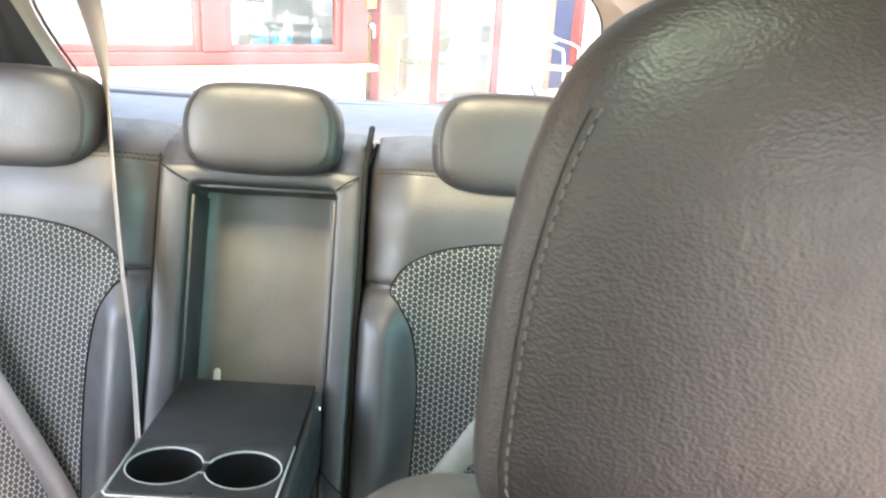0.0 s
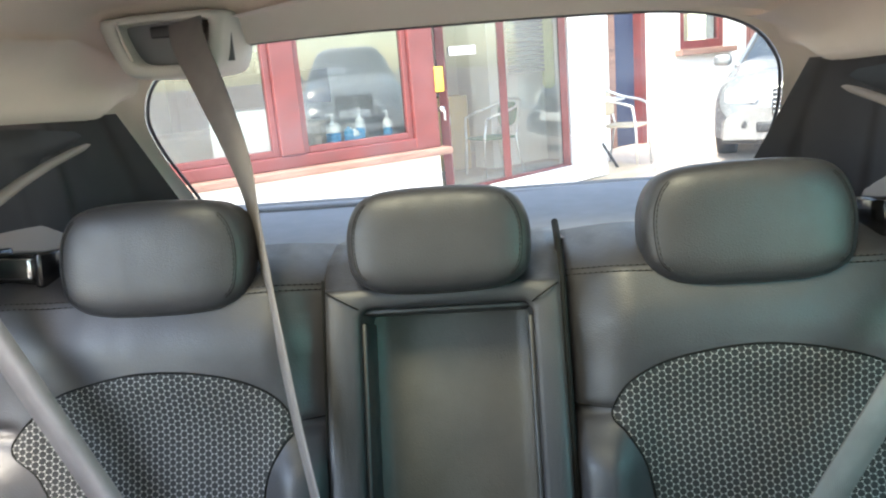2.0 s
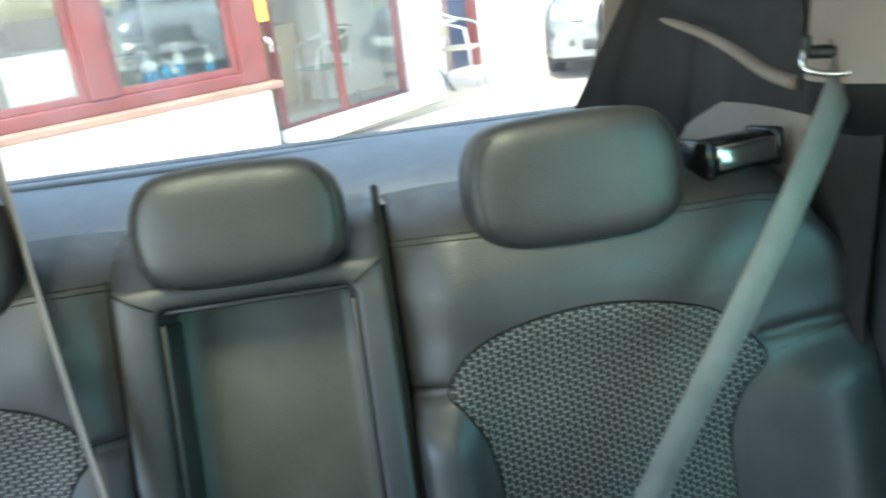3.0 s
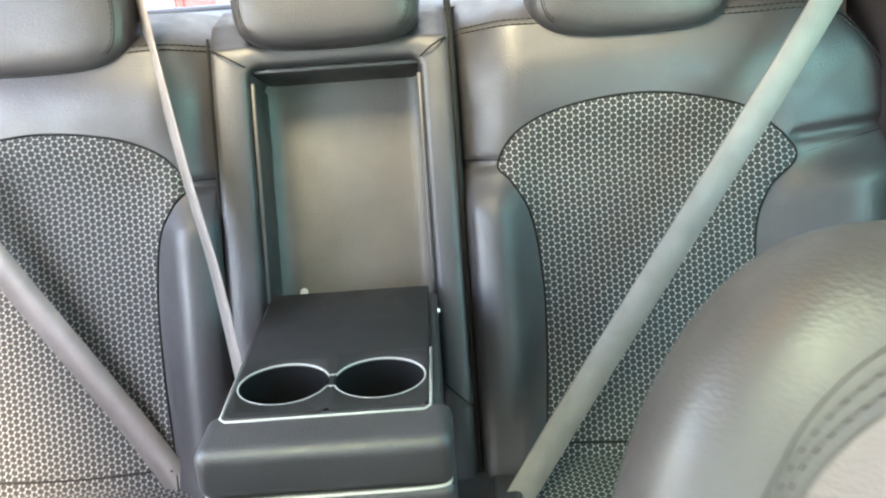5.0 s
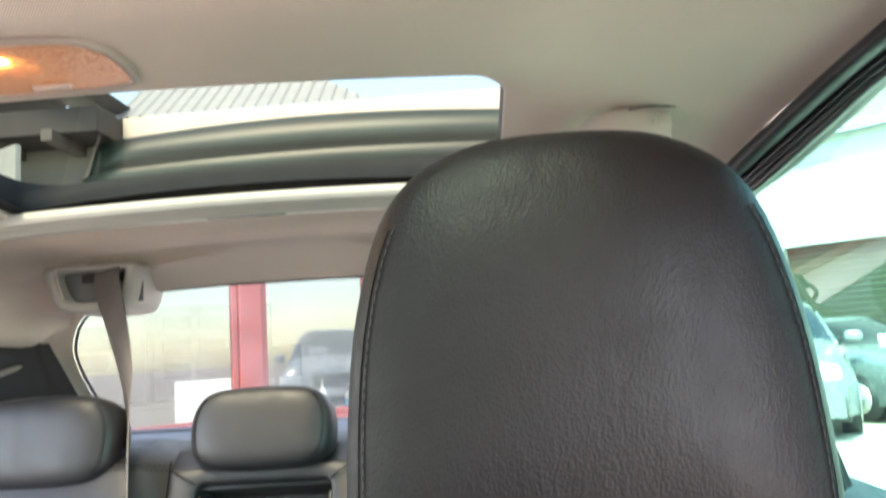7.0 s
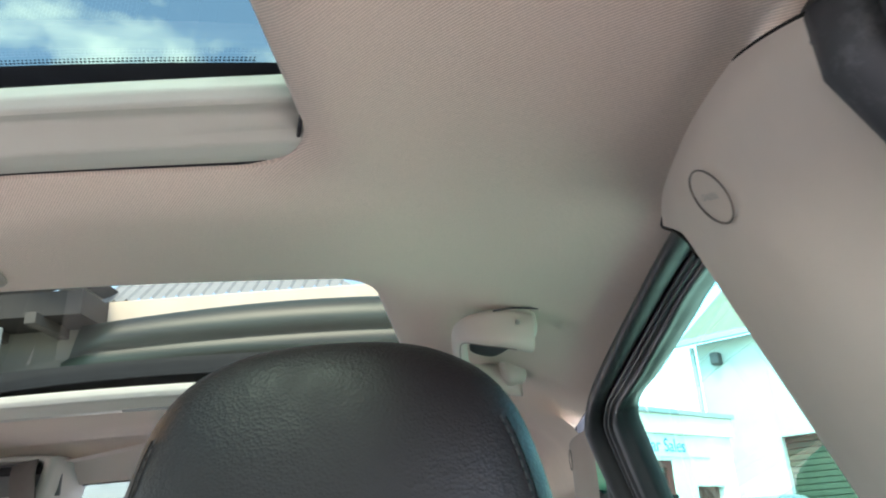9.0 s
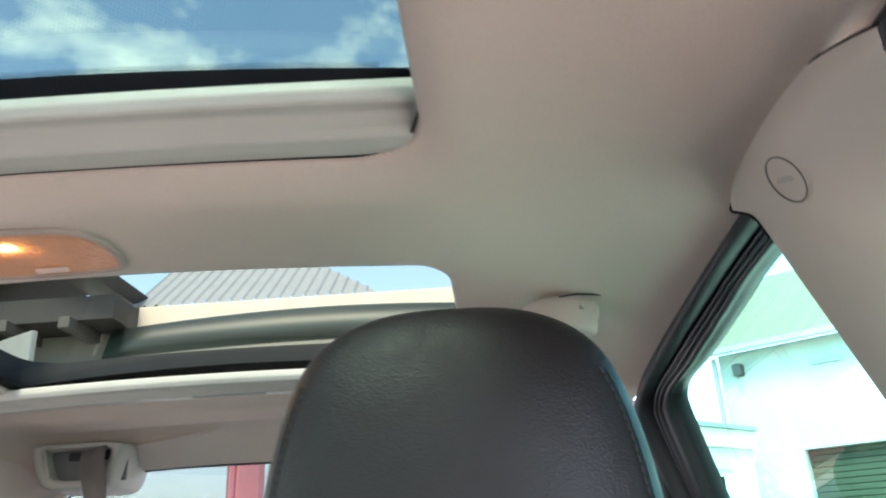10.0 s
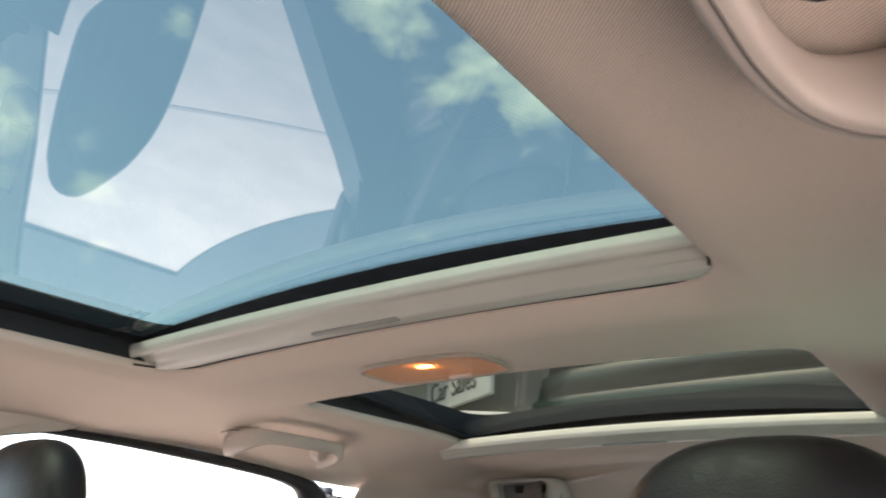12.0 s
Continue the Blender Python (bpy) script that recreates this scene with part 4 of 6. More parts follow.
def back_w(u, v):
    """Depth of an outer backrest's padding; u counts from the car's middle outwards."""
    w = -0.014 * step(u, 0.165, 0.235) * (1 - step(u, 0.44, 0.51)) * (1 - step(v, 0.14, 0.215))
    w += 0.022 * math.exp(-((u - 0.170) / 0.034) ** 2) * (1 - step(v, 0.085, 0.155)) * (0.7 + 0.3 * step(v, -0.3, 0.05))
    w += 0.036 * math.exp(-((u - 0.560) / 0.060) ** 2) * (1 - step(v - 0.22 * (u - 0.5), 0.085, 0.14))
    w += 0.010 * math.exp(-((v - 0.25) / 0.045) ** 2) + 0.006 * math.exp(-((v - 0.17) / 0.03) ** 2) * (1 - step(u, 0.15, 0.2))
    w -= 0.034 * (1 - step(u, 0.131, 0.212)) ** 1.5 * step(v, 0.10, 0.17)
    w -= 0.009 * math.exp(-((v - 0.152 - 0.1 * max(0, u - 0.45)) / 0.006) ** 2) * (1 - step(u, 0.170, 0.19) * (1 - step(u, 0.49, 0.51)))
    return w


def back_point(u, v):
    """Rolls the padding over the top and the two sides."""
    w = back_w(u, v)
    edge = 0.664 - 0.090 * step(v, 0.12, 0.345) ** 1.5
    w -= 0.055 * step(u, edge - 0.05, edge + 0.012) ** 1.6
    w -= 0.030 * (1 - step(u, 0.131, 0.146)) ** 2
    over = max(0.0, v - 0.300)
    return Vector((u, v - 0.10 * over, w - 0.078 * (over / 0.07) ** 1.5 if over < 0.075 else w - 0.09))


PATCH = smooth_loop([(0.174, 0.150, 0), (0.198, 0.185, 0), (0.255, 0.208, 0), (0.345, 0.216, 0), (0.440, 0.198, 0), (0.480, 0.172, 0), (0.503, 0.137, 0), (0.473, 0.103, 0), (0.456, 0.050, 0), (0.456, -0.06, 0),
                     (0.462, -0.20, 0), (0.455, -0.30, 0), (0.340, -0.31, 0), (0.215, -0.30, 0), (0.208, -0.18, 0), (0.215, -0.06, 0), (0.216, 0.02, 0), (0.207, 0.09, 0), (0.188, 0.128, 0)], 150)


def stitches(points, length=0.0042, gap=0.0028, r=0.0006, lift=Vector((0, 0, 0.0008))):
    """A row of short thread stitches along the points."""
    bm = bmesh.new()
    todo = 0.0
    for a, b in zip(points, points[1:]):
        d = (b - a)
        s = d.length
        while todo < s:
            p = a + d * (todo / s)
            q = p + d.normalized() * length
            t = d.normalized()
            n = t.cross(Vector((0, 0, 1)))
            n = n.normalized() * r if n.length > 1e-5 else Vector((r, 0, 0))
            vs = [bm.verts.new(p - n + lift), bm.verts.new(p + n + lift), bm.verts.new(q + n + lift), bm.verts.new(q - n + lift)]
            top = [bm.verts.new((vs[0].co + vs[1].co) / 2 + lift), bm.verts.new((vs[2].co + vs[3].co) / 2 + lift)]
            bm.faces.new((vs[0], top[0], top[1], vs[3]))
            bm.faces.new((vs[1], vs[2], top[1], top[0]))
            todo += length + gap
        todo -= s
    return bm


def outer_backrest(s):
    """One outer half of the rear bench's back with its headrest, s is +1 or -1."""
    seat = thing("rear_seat", m=BACK, label="black leather outer rear seat back with grey mesh fabric centre", category="car seat", group="rear seats")

    def q(u, v, lift=0.0):
        p = back_point(u, v)
        return Vector((s * p.x, p.y, p.z + lift))
    part("backrest", sheet(lambda a, b: q(0.131 + 0.565 * a, -0.33 + 0.705 * b), 110, 130), M_LEATHER, seat)
    c = Vector((0.335, 0.03, 0))
    ins = bmesh.new()
    rows = []
    for j in range(22):
        r = 1 - j / 22
        rows.append([ins.verts.new(q(*(c + (p - c) * r).xy, 0.0006 + 0.0034 * min(1, (1 - r) * 12) ** 0.6)) for p in PATCH])
    tip = ins.verts.new(q(c.x, c.y, 0.004))
    n = len(PATCH)
    for a, b in zip(rows, rows[1:]):
        for k in range(n):
            ins.faces.new((a[k], a[(k + 1) % n], b[(k + 1) % n], b[k]))
    for k in range(n):
        ins.faces.new((rows[-1][k], rows[-1][(k + 1) % n], tip))
    part("fabric_insert", ins, M_FABRIC, seat, "grey honeycomb mesh fabric")
    part("piping", tube([q(p.x, p.y, 0.001) for p in PATCH], 0.0012, 6, True, up=(0, 0, 1)), M_SEAM, seat, "dark seam round the fabric")
    part("cross_seam", tube([q(u, -0.165 - 0.006 * math.sin((u - 0.2) * 12), 0.004) for u in np.linspace(0.212, 0.46, 24)], 0.0014, 6), M_SEAM, seat)
    # bolster seams and the double seam under the top edge
    part("seam", tube([q(u, 0.160 - 0.10 * (u - 0.133), -0.001) for u in np.linspace(0.134, 0.176, 10)], 0.0012, 6), M_SEAM, seat)
    part("seam", tube([q(u, 0.137 + 0.23 * (u - 0.503), -0.001) for u in np.linspace(0.503, 0.655, 16)], 0.0012, 6), M_SEAM, seat)
    rim = smooth_loop([(0.138, 0.311, 0), (0.30, 0.305, 0), (0.45, 0.303, 0), (0.535, 0.302, 0), (0.580, 0.274, 0), (0.614, 0.21, 0), (0.634, 0.14, 0), (0.646, 0.0, 0), (0.646, -0.2, 0)], 120, False)
    for d in (0.0, 0.007):
        line = [q(p.x - d * 0.7, p.y - d, 0.0004) for p in rim]
        part("seam", tube(line, 0.0007, 5), M_SEAM, seat)
        part("stitching", stitches(line), M_THREAD, seat, "fine dark stitching")
    return seat


def padded_head(name, parent, m, pts, front, back, power, material, seam_r=0.9, seam_half=0.82, label="", thread=0.0005):
    """A headrest cushion with a stitched seam down each side."""
    out = smooth_loop([(x, y, 0) for x, y in pts], 96)
    ob = part(name, pillow(out, front, back, power, 18), material, parent, label)
    ob.matrix_local = m
    c = sum(out, Vector()) / len(out)
    for s in (-1, 1):
        pp = [p for p in out if (p.x - c.x) * s > seam_half * max(abs(o.x - c.x) for o in out)]
        pp.sort(key=lambda p: p.y)
        for rr in (seam_r, seam_r - 0.022):
            h = front * (1 - rr ** power) ** (1 / power)
            line = [c + (p - c) * rr + Vector((0, 0, h + 0.0004)) for p in pp]
            sm = part("seam", tube(line, thread, 5), M_SEAM, ob)
            sm.matrix_local = Matrix()
        part("stitching", stitches(line, 0.0036, 0.0022, 0.0004, Vector((0, 0, 0.0004))), M_THREAD, ob, "row of fine stitching")
    return ob


REAR_HEAD = [(-0.112, -0.020), (-0.110, 0.025), (-0.090, 0.056), (-0.045, 0.066), (0.045, 0.066), (0.090, 0.056), (0.110, 0.025), (0.112, -0.020), (0.100, -0.050), (0.055, -0.066), (-0.055, -0.066), (-0.100, -0.050)]
INV = BACK.inverted()
for s in (-1, 1):
    seat = outer_backrest(s)
    padded_head("headrest", seat, INV @ lean((s * 0.330, 1.235, 1.015), 12), REAR_HEAD, 0.050, 0.045, 4.2, M_LEATHER, label="black leather headrest with stitched sides")
    lock = thing("seat_release", (s * 0.520, 1.262, 1.012), "gloss black backrest release lever on the seat's top edge", "release lever", "rear seat release levers", m=Matrix.Translation((s * 0.520, 1.262, 1.012)) @ pose(0, 0, 0, -6, 0, s * 14))
    part("base", box((0.104, 0.046, 0.038), (0, 0, -0.004), 0.010, 3), M_GLOSSBLACK, lock)
    part("lever", box((0.076, 0.008, 0.026), (0, -0.0245, -0.002), 0.003, 2), M_CHROME, lock, "bright reflecting lever face")
    for e in (-1, 1):
        part("end_cap", box((0.012, 0.050, 0.042), (e * 0.046, -0.001, -0.003), 0.004, 2), M_GLOSSBLACK, lock)


def middle_seat():
    seat = thing("middle_seat", m=BACK, label="black leather middle seat back, its armrest hollow open", category="car seat", group="rear seats")
    hole = round_rect(0.192, 0.430, 0.014, 8, 0.0, 0.060)
    c = Vector((-0.002, 0.06, 0))
    x0, x1, y0, y1 = -0.137, 0.128, -0.30, 0.300
    bm = bmesh.new()
    outer = []
    for x, y in hole:
        dx, dy = x - c.x, y - c.y
        s = min(((x1 if dx > 0 else x0) - c.x) / dx if abs(dx) > 1e-6 else 9e9, ((y1 if dy > 0 else y0) - c.y) / dy if abs(dy) > 1e-6 else 9e9)
        outer.append((c.x + dx * s, c.y + dy * s))
    for px, py in ((x1, y1), (x0, y1), (x0, y0), (x1, y0)):
        k = min(range(len(outer)), key=lambda i: (outer[i][0] - px) ** 2 + (outer[i][1] - py) ** 2)
        outer[k] = (px, py)
    rows = []

    def ring(f, w, grow=0.0, up=0.0):
        row = []
        for (hx, hy), (ox, oy) in zip(hole, outer):
            x, y = hx + (ox - hx) * f, hy + (oy - hy) * f
            x += grow * (1 if x > c.x else -1) * (abs(x - c.x) > 0.08)
            top = step(y, 0.285, 0.30) if up else 0
            row.append(bm.verts.new((x, y + up * top, w)))
        rows.append(row)
    ring(0, -0.090, -0.004)
    ring(0, -0.010)
    ring(0.03, -0.004)
    ring(0.10, -0.0005)
    ring(0.22, 0.001)
    ring(0.50, 0.003)
    ring(0.80, 0.002)
    ring(0.94, -0.001)
    ring(1.0, -0.008)
    ring(1.0, -0.03, 0.001, 0.030)
    ring(1.0, -0.078, 0.0, 0.060)
    ring(1.0, -0.14, 0.0, 0.075)
    m = len(hole)
    for a, b in zip(rows, rows[1:]):
        for k in range(m):
            bm.faces.new((a[k], a[(k + 1) % m], b[(k + 1) % m], b[k]))
    part("backrest", bm, M_LEATHER, seat)
    part("recess_panel", sheet(lambda u, v: (-0.094 + 0.188 * u, -0.16 + 0.437 * v, -0.086 + 0.005 * math.sin(math.pi * u) + 0.016 * (max(0.0, abs(2 * u - 1) - 0.86) / 0.14) ** 2), 20, 40), M_PANEL, seat, "worn dark vinyl panel in the hollow")
    part("side_lining", box((0.006, 0.40, 0.078), (-0.0935, 0.06, -0.050), 0.002), M_BLACK, seat, "dark lining of the hollow")
    part("side_lining", box((0.006, 0.40, 0.078), (0.0935, 0.06, -0.050), 0.002), M_BLACK, seat, "dark lining of the hollow")
    part("top_lining", box((0.188, 0.006, 0.078), (0, 0.272, -0.050), 0.002), M_BLACK, seat, "dark lining of the hollow")
    for a, b in (((-0.134, 0.296), (-0.097, 0.275)), ((0.125, 0.293), (0.096, 0.274))):
        part("seam", tube([(a[0] + (b[0] - a[0]) * f, a[1] + (b[1] - a[1]) * f, 0.0005 + 0.008 * math.sin(math.pi * f)) for f in np.linspace(0, 1, 8)], 0.0010, 5), M_SEAM, seat)
    part("seam", tube([(0.098 + 0.033 * f, -0.088 - 0.030 * f, 0.004 + 0.006 * math.sin(math.pi * f)) for f in np.linspace(0, 1, 8)], 0.0010, 5), M_SEAM, seat)
    part("seam", tube([(-0.1375, v, -0.004) for v in np.linspace(-0.28, 0.31, 20)], 0.0016, 6), M_SEAM, seat, "dark joint beside the seat")
    part("split_joint", tube([(0.1305, v, -0.012) for v in np.linspace(-0.3, 0.30, 20)] + [(0.1305, 0.345, -0.045), (0.1305, 0.372, -0.075)], 0.0042, 8), M_SEAM, seat, "black gap of the folding split")
    tag = part("wear_mark", pillow(round_rect(0.010, 0.022, 0.005, 4), 0.0006, 0.0002), plastic("pale_scuff", (0.35, 0.36, 0.34), 0.6), seat, "small pale scuff")
    tag.matrix_local = Matrix.Translation((-0.066, 0.012, -0.0832))
    head = [(x * 0.905, y * 0.88) for x, y in REAR_HEAD]
    padded_head("headrest", seat, INV @ lean((-0.003, 1.228, 1.018), 14), head, 0.048, 0.042, 4.4, M_LEATHER, label="black leather middle headrest")
    part("headrest_base", pillow(round_rect(0.20, 0.07, 0.03, 6), 0.02, 0.03), M_LEATHER, seat).matrix_local = INV @ lean((-0.003, 1.262, 0.975), 14)
    return seat


middle_seat()

# folded-down armrest with two cup holders
arm = thing("armrest", (0.003, 0.95, 0.66), "black leather rear armrest folded down, with twin cup holders", "armrest")
core = box((0.186, 0.300, 0.030), (0, 0.030, -0.044), 0.012, 4)
for sx in (-1, 1):
    box((0.012, 0.250, 0.095), (sx * 0.087, 0.018, 0.0045), 0.005, 3, bm=core)
box((0.166, 0.022, 0.085), (0, -0.122, 0.0), 0.004, 2, bm=core)
box((0.166, 0.140, 0.085), (0, 0.069, 0.008), 0.004, 2, bm=core)
part("body", core, M_LEATHER, arm)
tray = bmesh.new()
TZ = 0.0615
for sx in (-1, 1):
    circ, outr = [], []
    for i in range(48):
        a = 2 * math.pi * i / 48
        ca, sa = math.cos(a), math.sin(a)
        k = min(0.0418 / abs(ca) if abs(ca) > 1e-6 else 9, 0.047 / abs(sa) if abs(sa) > 1e-6 else 9)
        circ.append((0.0392 * ca, 0.0325 * sa))
        outr.append((ca * k, sa * k))
    rws = [[tray.verts.new((sx * 0.0415 + x, -0.046 + y, TZ)) for x, y in outr]]
    for g, dz in ((1.03, 0.0008), (1.0, -0.002)):
        rws.append([tray.verts.new((sx * 0.0415 + x * g, -0.046 + y * g, TZ + dz)) for x, y in circ])
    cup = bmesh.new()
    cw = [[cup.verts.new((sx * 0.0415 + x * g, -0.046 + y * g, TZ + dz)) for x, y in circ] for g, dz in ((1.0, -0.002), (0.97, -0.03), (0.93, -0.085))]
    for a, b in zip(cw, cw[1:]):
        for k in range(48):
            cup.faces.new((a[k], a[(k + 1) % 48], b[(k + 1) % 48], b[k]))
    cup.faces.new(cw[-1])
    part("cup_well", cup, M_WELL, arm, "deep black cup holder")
    for a, b in zip(rws, rws[1:]):
        for k in range(48):
            tray.faces.new((a[k], a[(k + 1) % 48], b[(k + 1) % 48], b[k]))
box((0.170, 0.143, 0.006), (0, 0.0685, TZ - 0.003), 0.002, bm=tray)
part("tray", tray, M_TRAY, arm, "black plastic cup holder tray")
part("rim", tube([(x, y, TZ) for x, y in [(-0.0415 + 0.0395 * math.cos(a), -0.046 + 0.0328 * math.sin(a)) for a in np.linspace(radians(16), radians(344), 40)] + [(0.0415 + 0.0395 * math.cos(a), -0.046 + 0.0328 * math.sin(a)) for a in np.linspace(radians(-164), radians(164), 40)]], 0.0010, 8, True), M_SATIN, arm, "worn silvery rim of the twin holders")
part("edge_line", tube([(-0.086, 0.0, TZ)] + [(-0.085, -0.094, TZ), (-0.080, -0.099, TZ), (0.080, -0.099, TZ), (0.085, -0.094, TZ), (0.086, 0.0, TZ)], 0.0013, 6), M_SATIN, arm, "worn edge of the tray")
part("front_pad", box((0.200, 0.058, 0.046), (0.002, -0.112, 0.0385), 0.012, 5), M_LEATHER, arm, "padded leather front edge")
part("lower_pad", box((0.200, 0.062, 0.090), (0.002, -0.1120, -0.0270), 0.010, 5), M_LEATHER, arm, "padded leather front below the seam")
part("seam", tube(smooth_loop([(-0.094, -0.130, 0.0175), (-0.085, -0.1400, 0.0175), (-0.03, -0.1412, 0.0170), (0.03, -0.1412, 0.0170), (0.089, -0.1400, 0.0175), (0.098, -0.130, 0.0175)], 30, False), 0.0016, 6), M_SATIN, arm, "pale worn seam")
part("hinge_pin", tube([(0.089, 0.118, 0.040), (0.096, 0.118, 0.040)], 0.004, 10), M_CHROME, arm, "bright hinge pin")

cushion = thing("seat_cushion", (0, 0.82, 0.47), "black leather and mesh rear bench cushion", "seat cushion")
part("base", pillow(round_rect(1.26, 0.56, 0.1, 8), 0.045, 0.10, 4), M_LEATHER, cushion)
for s in (-1, 1):
    part("fabric_insert", pillow(round_rect(0.30, 0.44, 0.05, 8), 0.008, 0.01, 4), M_FABRIC, cushion).matrix_local = pose(s * 0.33, 0.02, 0.042)

# seat belts
mid_belt = thing("seat_belt", (-0.35, 1.42, 1.26), "grey middle seat belt hanging from the roof outlet", "seat belt", "rear seat belts")
base = Vector((-0.35, 1.42, 1.26))
run = smooth_loop([Vector(p) - base for p in ((-0.330, 1.408, 1.292), (-0.322, 1.390, 1.262), (-0.288, 1.350, 1.202), (-0.239, 1.285, 1.113), (-0.217, 1.243, 1.050), (-0.191, 1.183, 0.962), (-0.159, 1.113, 0.860), (-0.128, 1.052, 0.770), (-0.101, 0.985, 0.672), (-0.090, 0.950, 0.620))], 60, False)
ac = []
for f in np.linspace(0, 1, 60):
    tw = radians(2 + 60 * step(f, 0.02, 0.50))
    ac.append((math.cos(tw), -math.sin(tw), 0.22 * (1 - f)))
part("webbing", strap(run, 0.048, ac), M_BELT, mid_belt)
for s in (-1, 1):
    belt = thing("seat_belt", (s * 0.55, 1.13, 1.125), "pale grey lap and shoulder belt across an outer rear seat", "seat belt", "rear seat belts")
    way = [(0.580, 1.168, 1.128), (0.570, 1.150, 1.094), (0.494, 1.112, 0.974), (0.358, 1.050, 0.790), (0.230, 0.990, 0.622), (0.135, 0.945, 0.490)] if s > 0 else [(0.566, 1.165, 1.125), (0.562, 1.160, 1.090), (0.480, 1.135, 0.955), (0.350, 1.092, 0.748), (0.230, 1.050, 0.560), (0.150, 1.0, 0.44)]
    pts = smooth_loop([(s * (x - 0.55), y - 1.13, z - 1.125) for x, y, z in way], 40, False)
    part("webbing", strap(pts, 0.031 if s > 0 else 0.035, (s * 0.88, -0.05, -0.45)), M_BELT, belt)
    # slot and bright guide at the pillar
    part("slot", box((0.056, 0.020, 0.012), (0, 0, 0), 0.005, 3), M_BLACK, belt, "dark belt slot").matrix_local = pose(s * 0.022, 0.034, -0.006, 0, 0, s * -38)
    ring = part("guide_ring", tube(smooth_loop([(-0.027, 0.0, 0.012), (-0.029, -0.010, 0.004), (-0.026, -0.016, -0.008), (-0.010, -0.018, -0.013), (0.010, -0.018, -0.013), (0.026, -0.016, -0.008), (0.029, -0.010, 0.004), (0.027, 0.0, 0.012)], 30, False), 0.0030, 8), M_CHROME, belt, "bright belt guide")
    ring.matrix_local = pose(s * 0.020, 0.030, -0.010, 0, 0, s * -38)
    for e in (-1, 1):
        part("guide_hook", box((0.008, 0.016, 0.022), (e * 0.027, -0.002, 0.010), 0.003, 2), M_BLACK, ring, "black hook of the belt guide")
    buckle = thing("belt_buckle", (s * 0.155, 0.97, 0.50), "black belt buckle with a red button", "belt buckle", "belt buckles")
    part("case", box((0.032, 0.05, 0.085), (0, 0, 0), 0.008, 3), M_BLACK, buckle)
    part("button", box((0.022, 0.012, 0.018), (0, -0.021, 0.032), 0.003, 2), M_RED, buckle, "red release button")


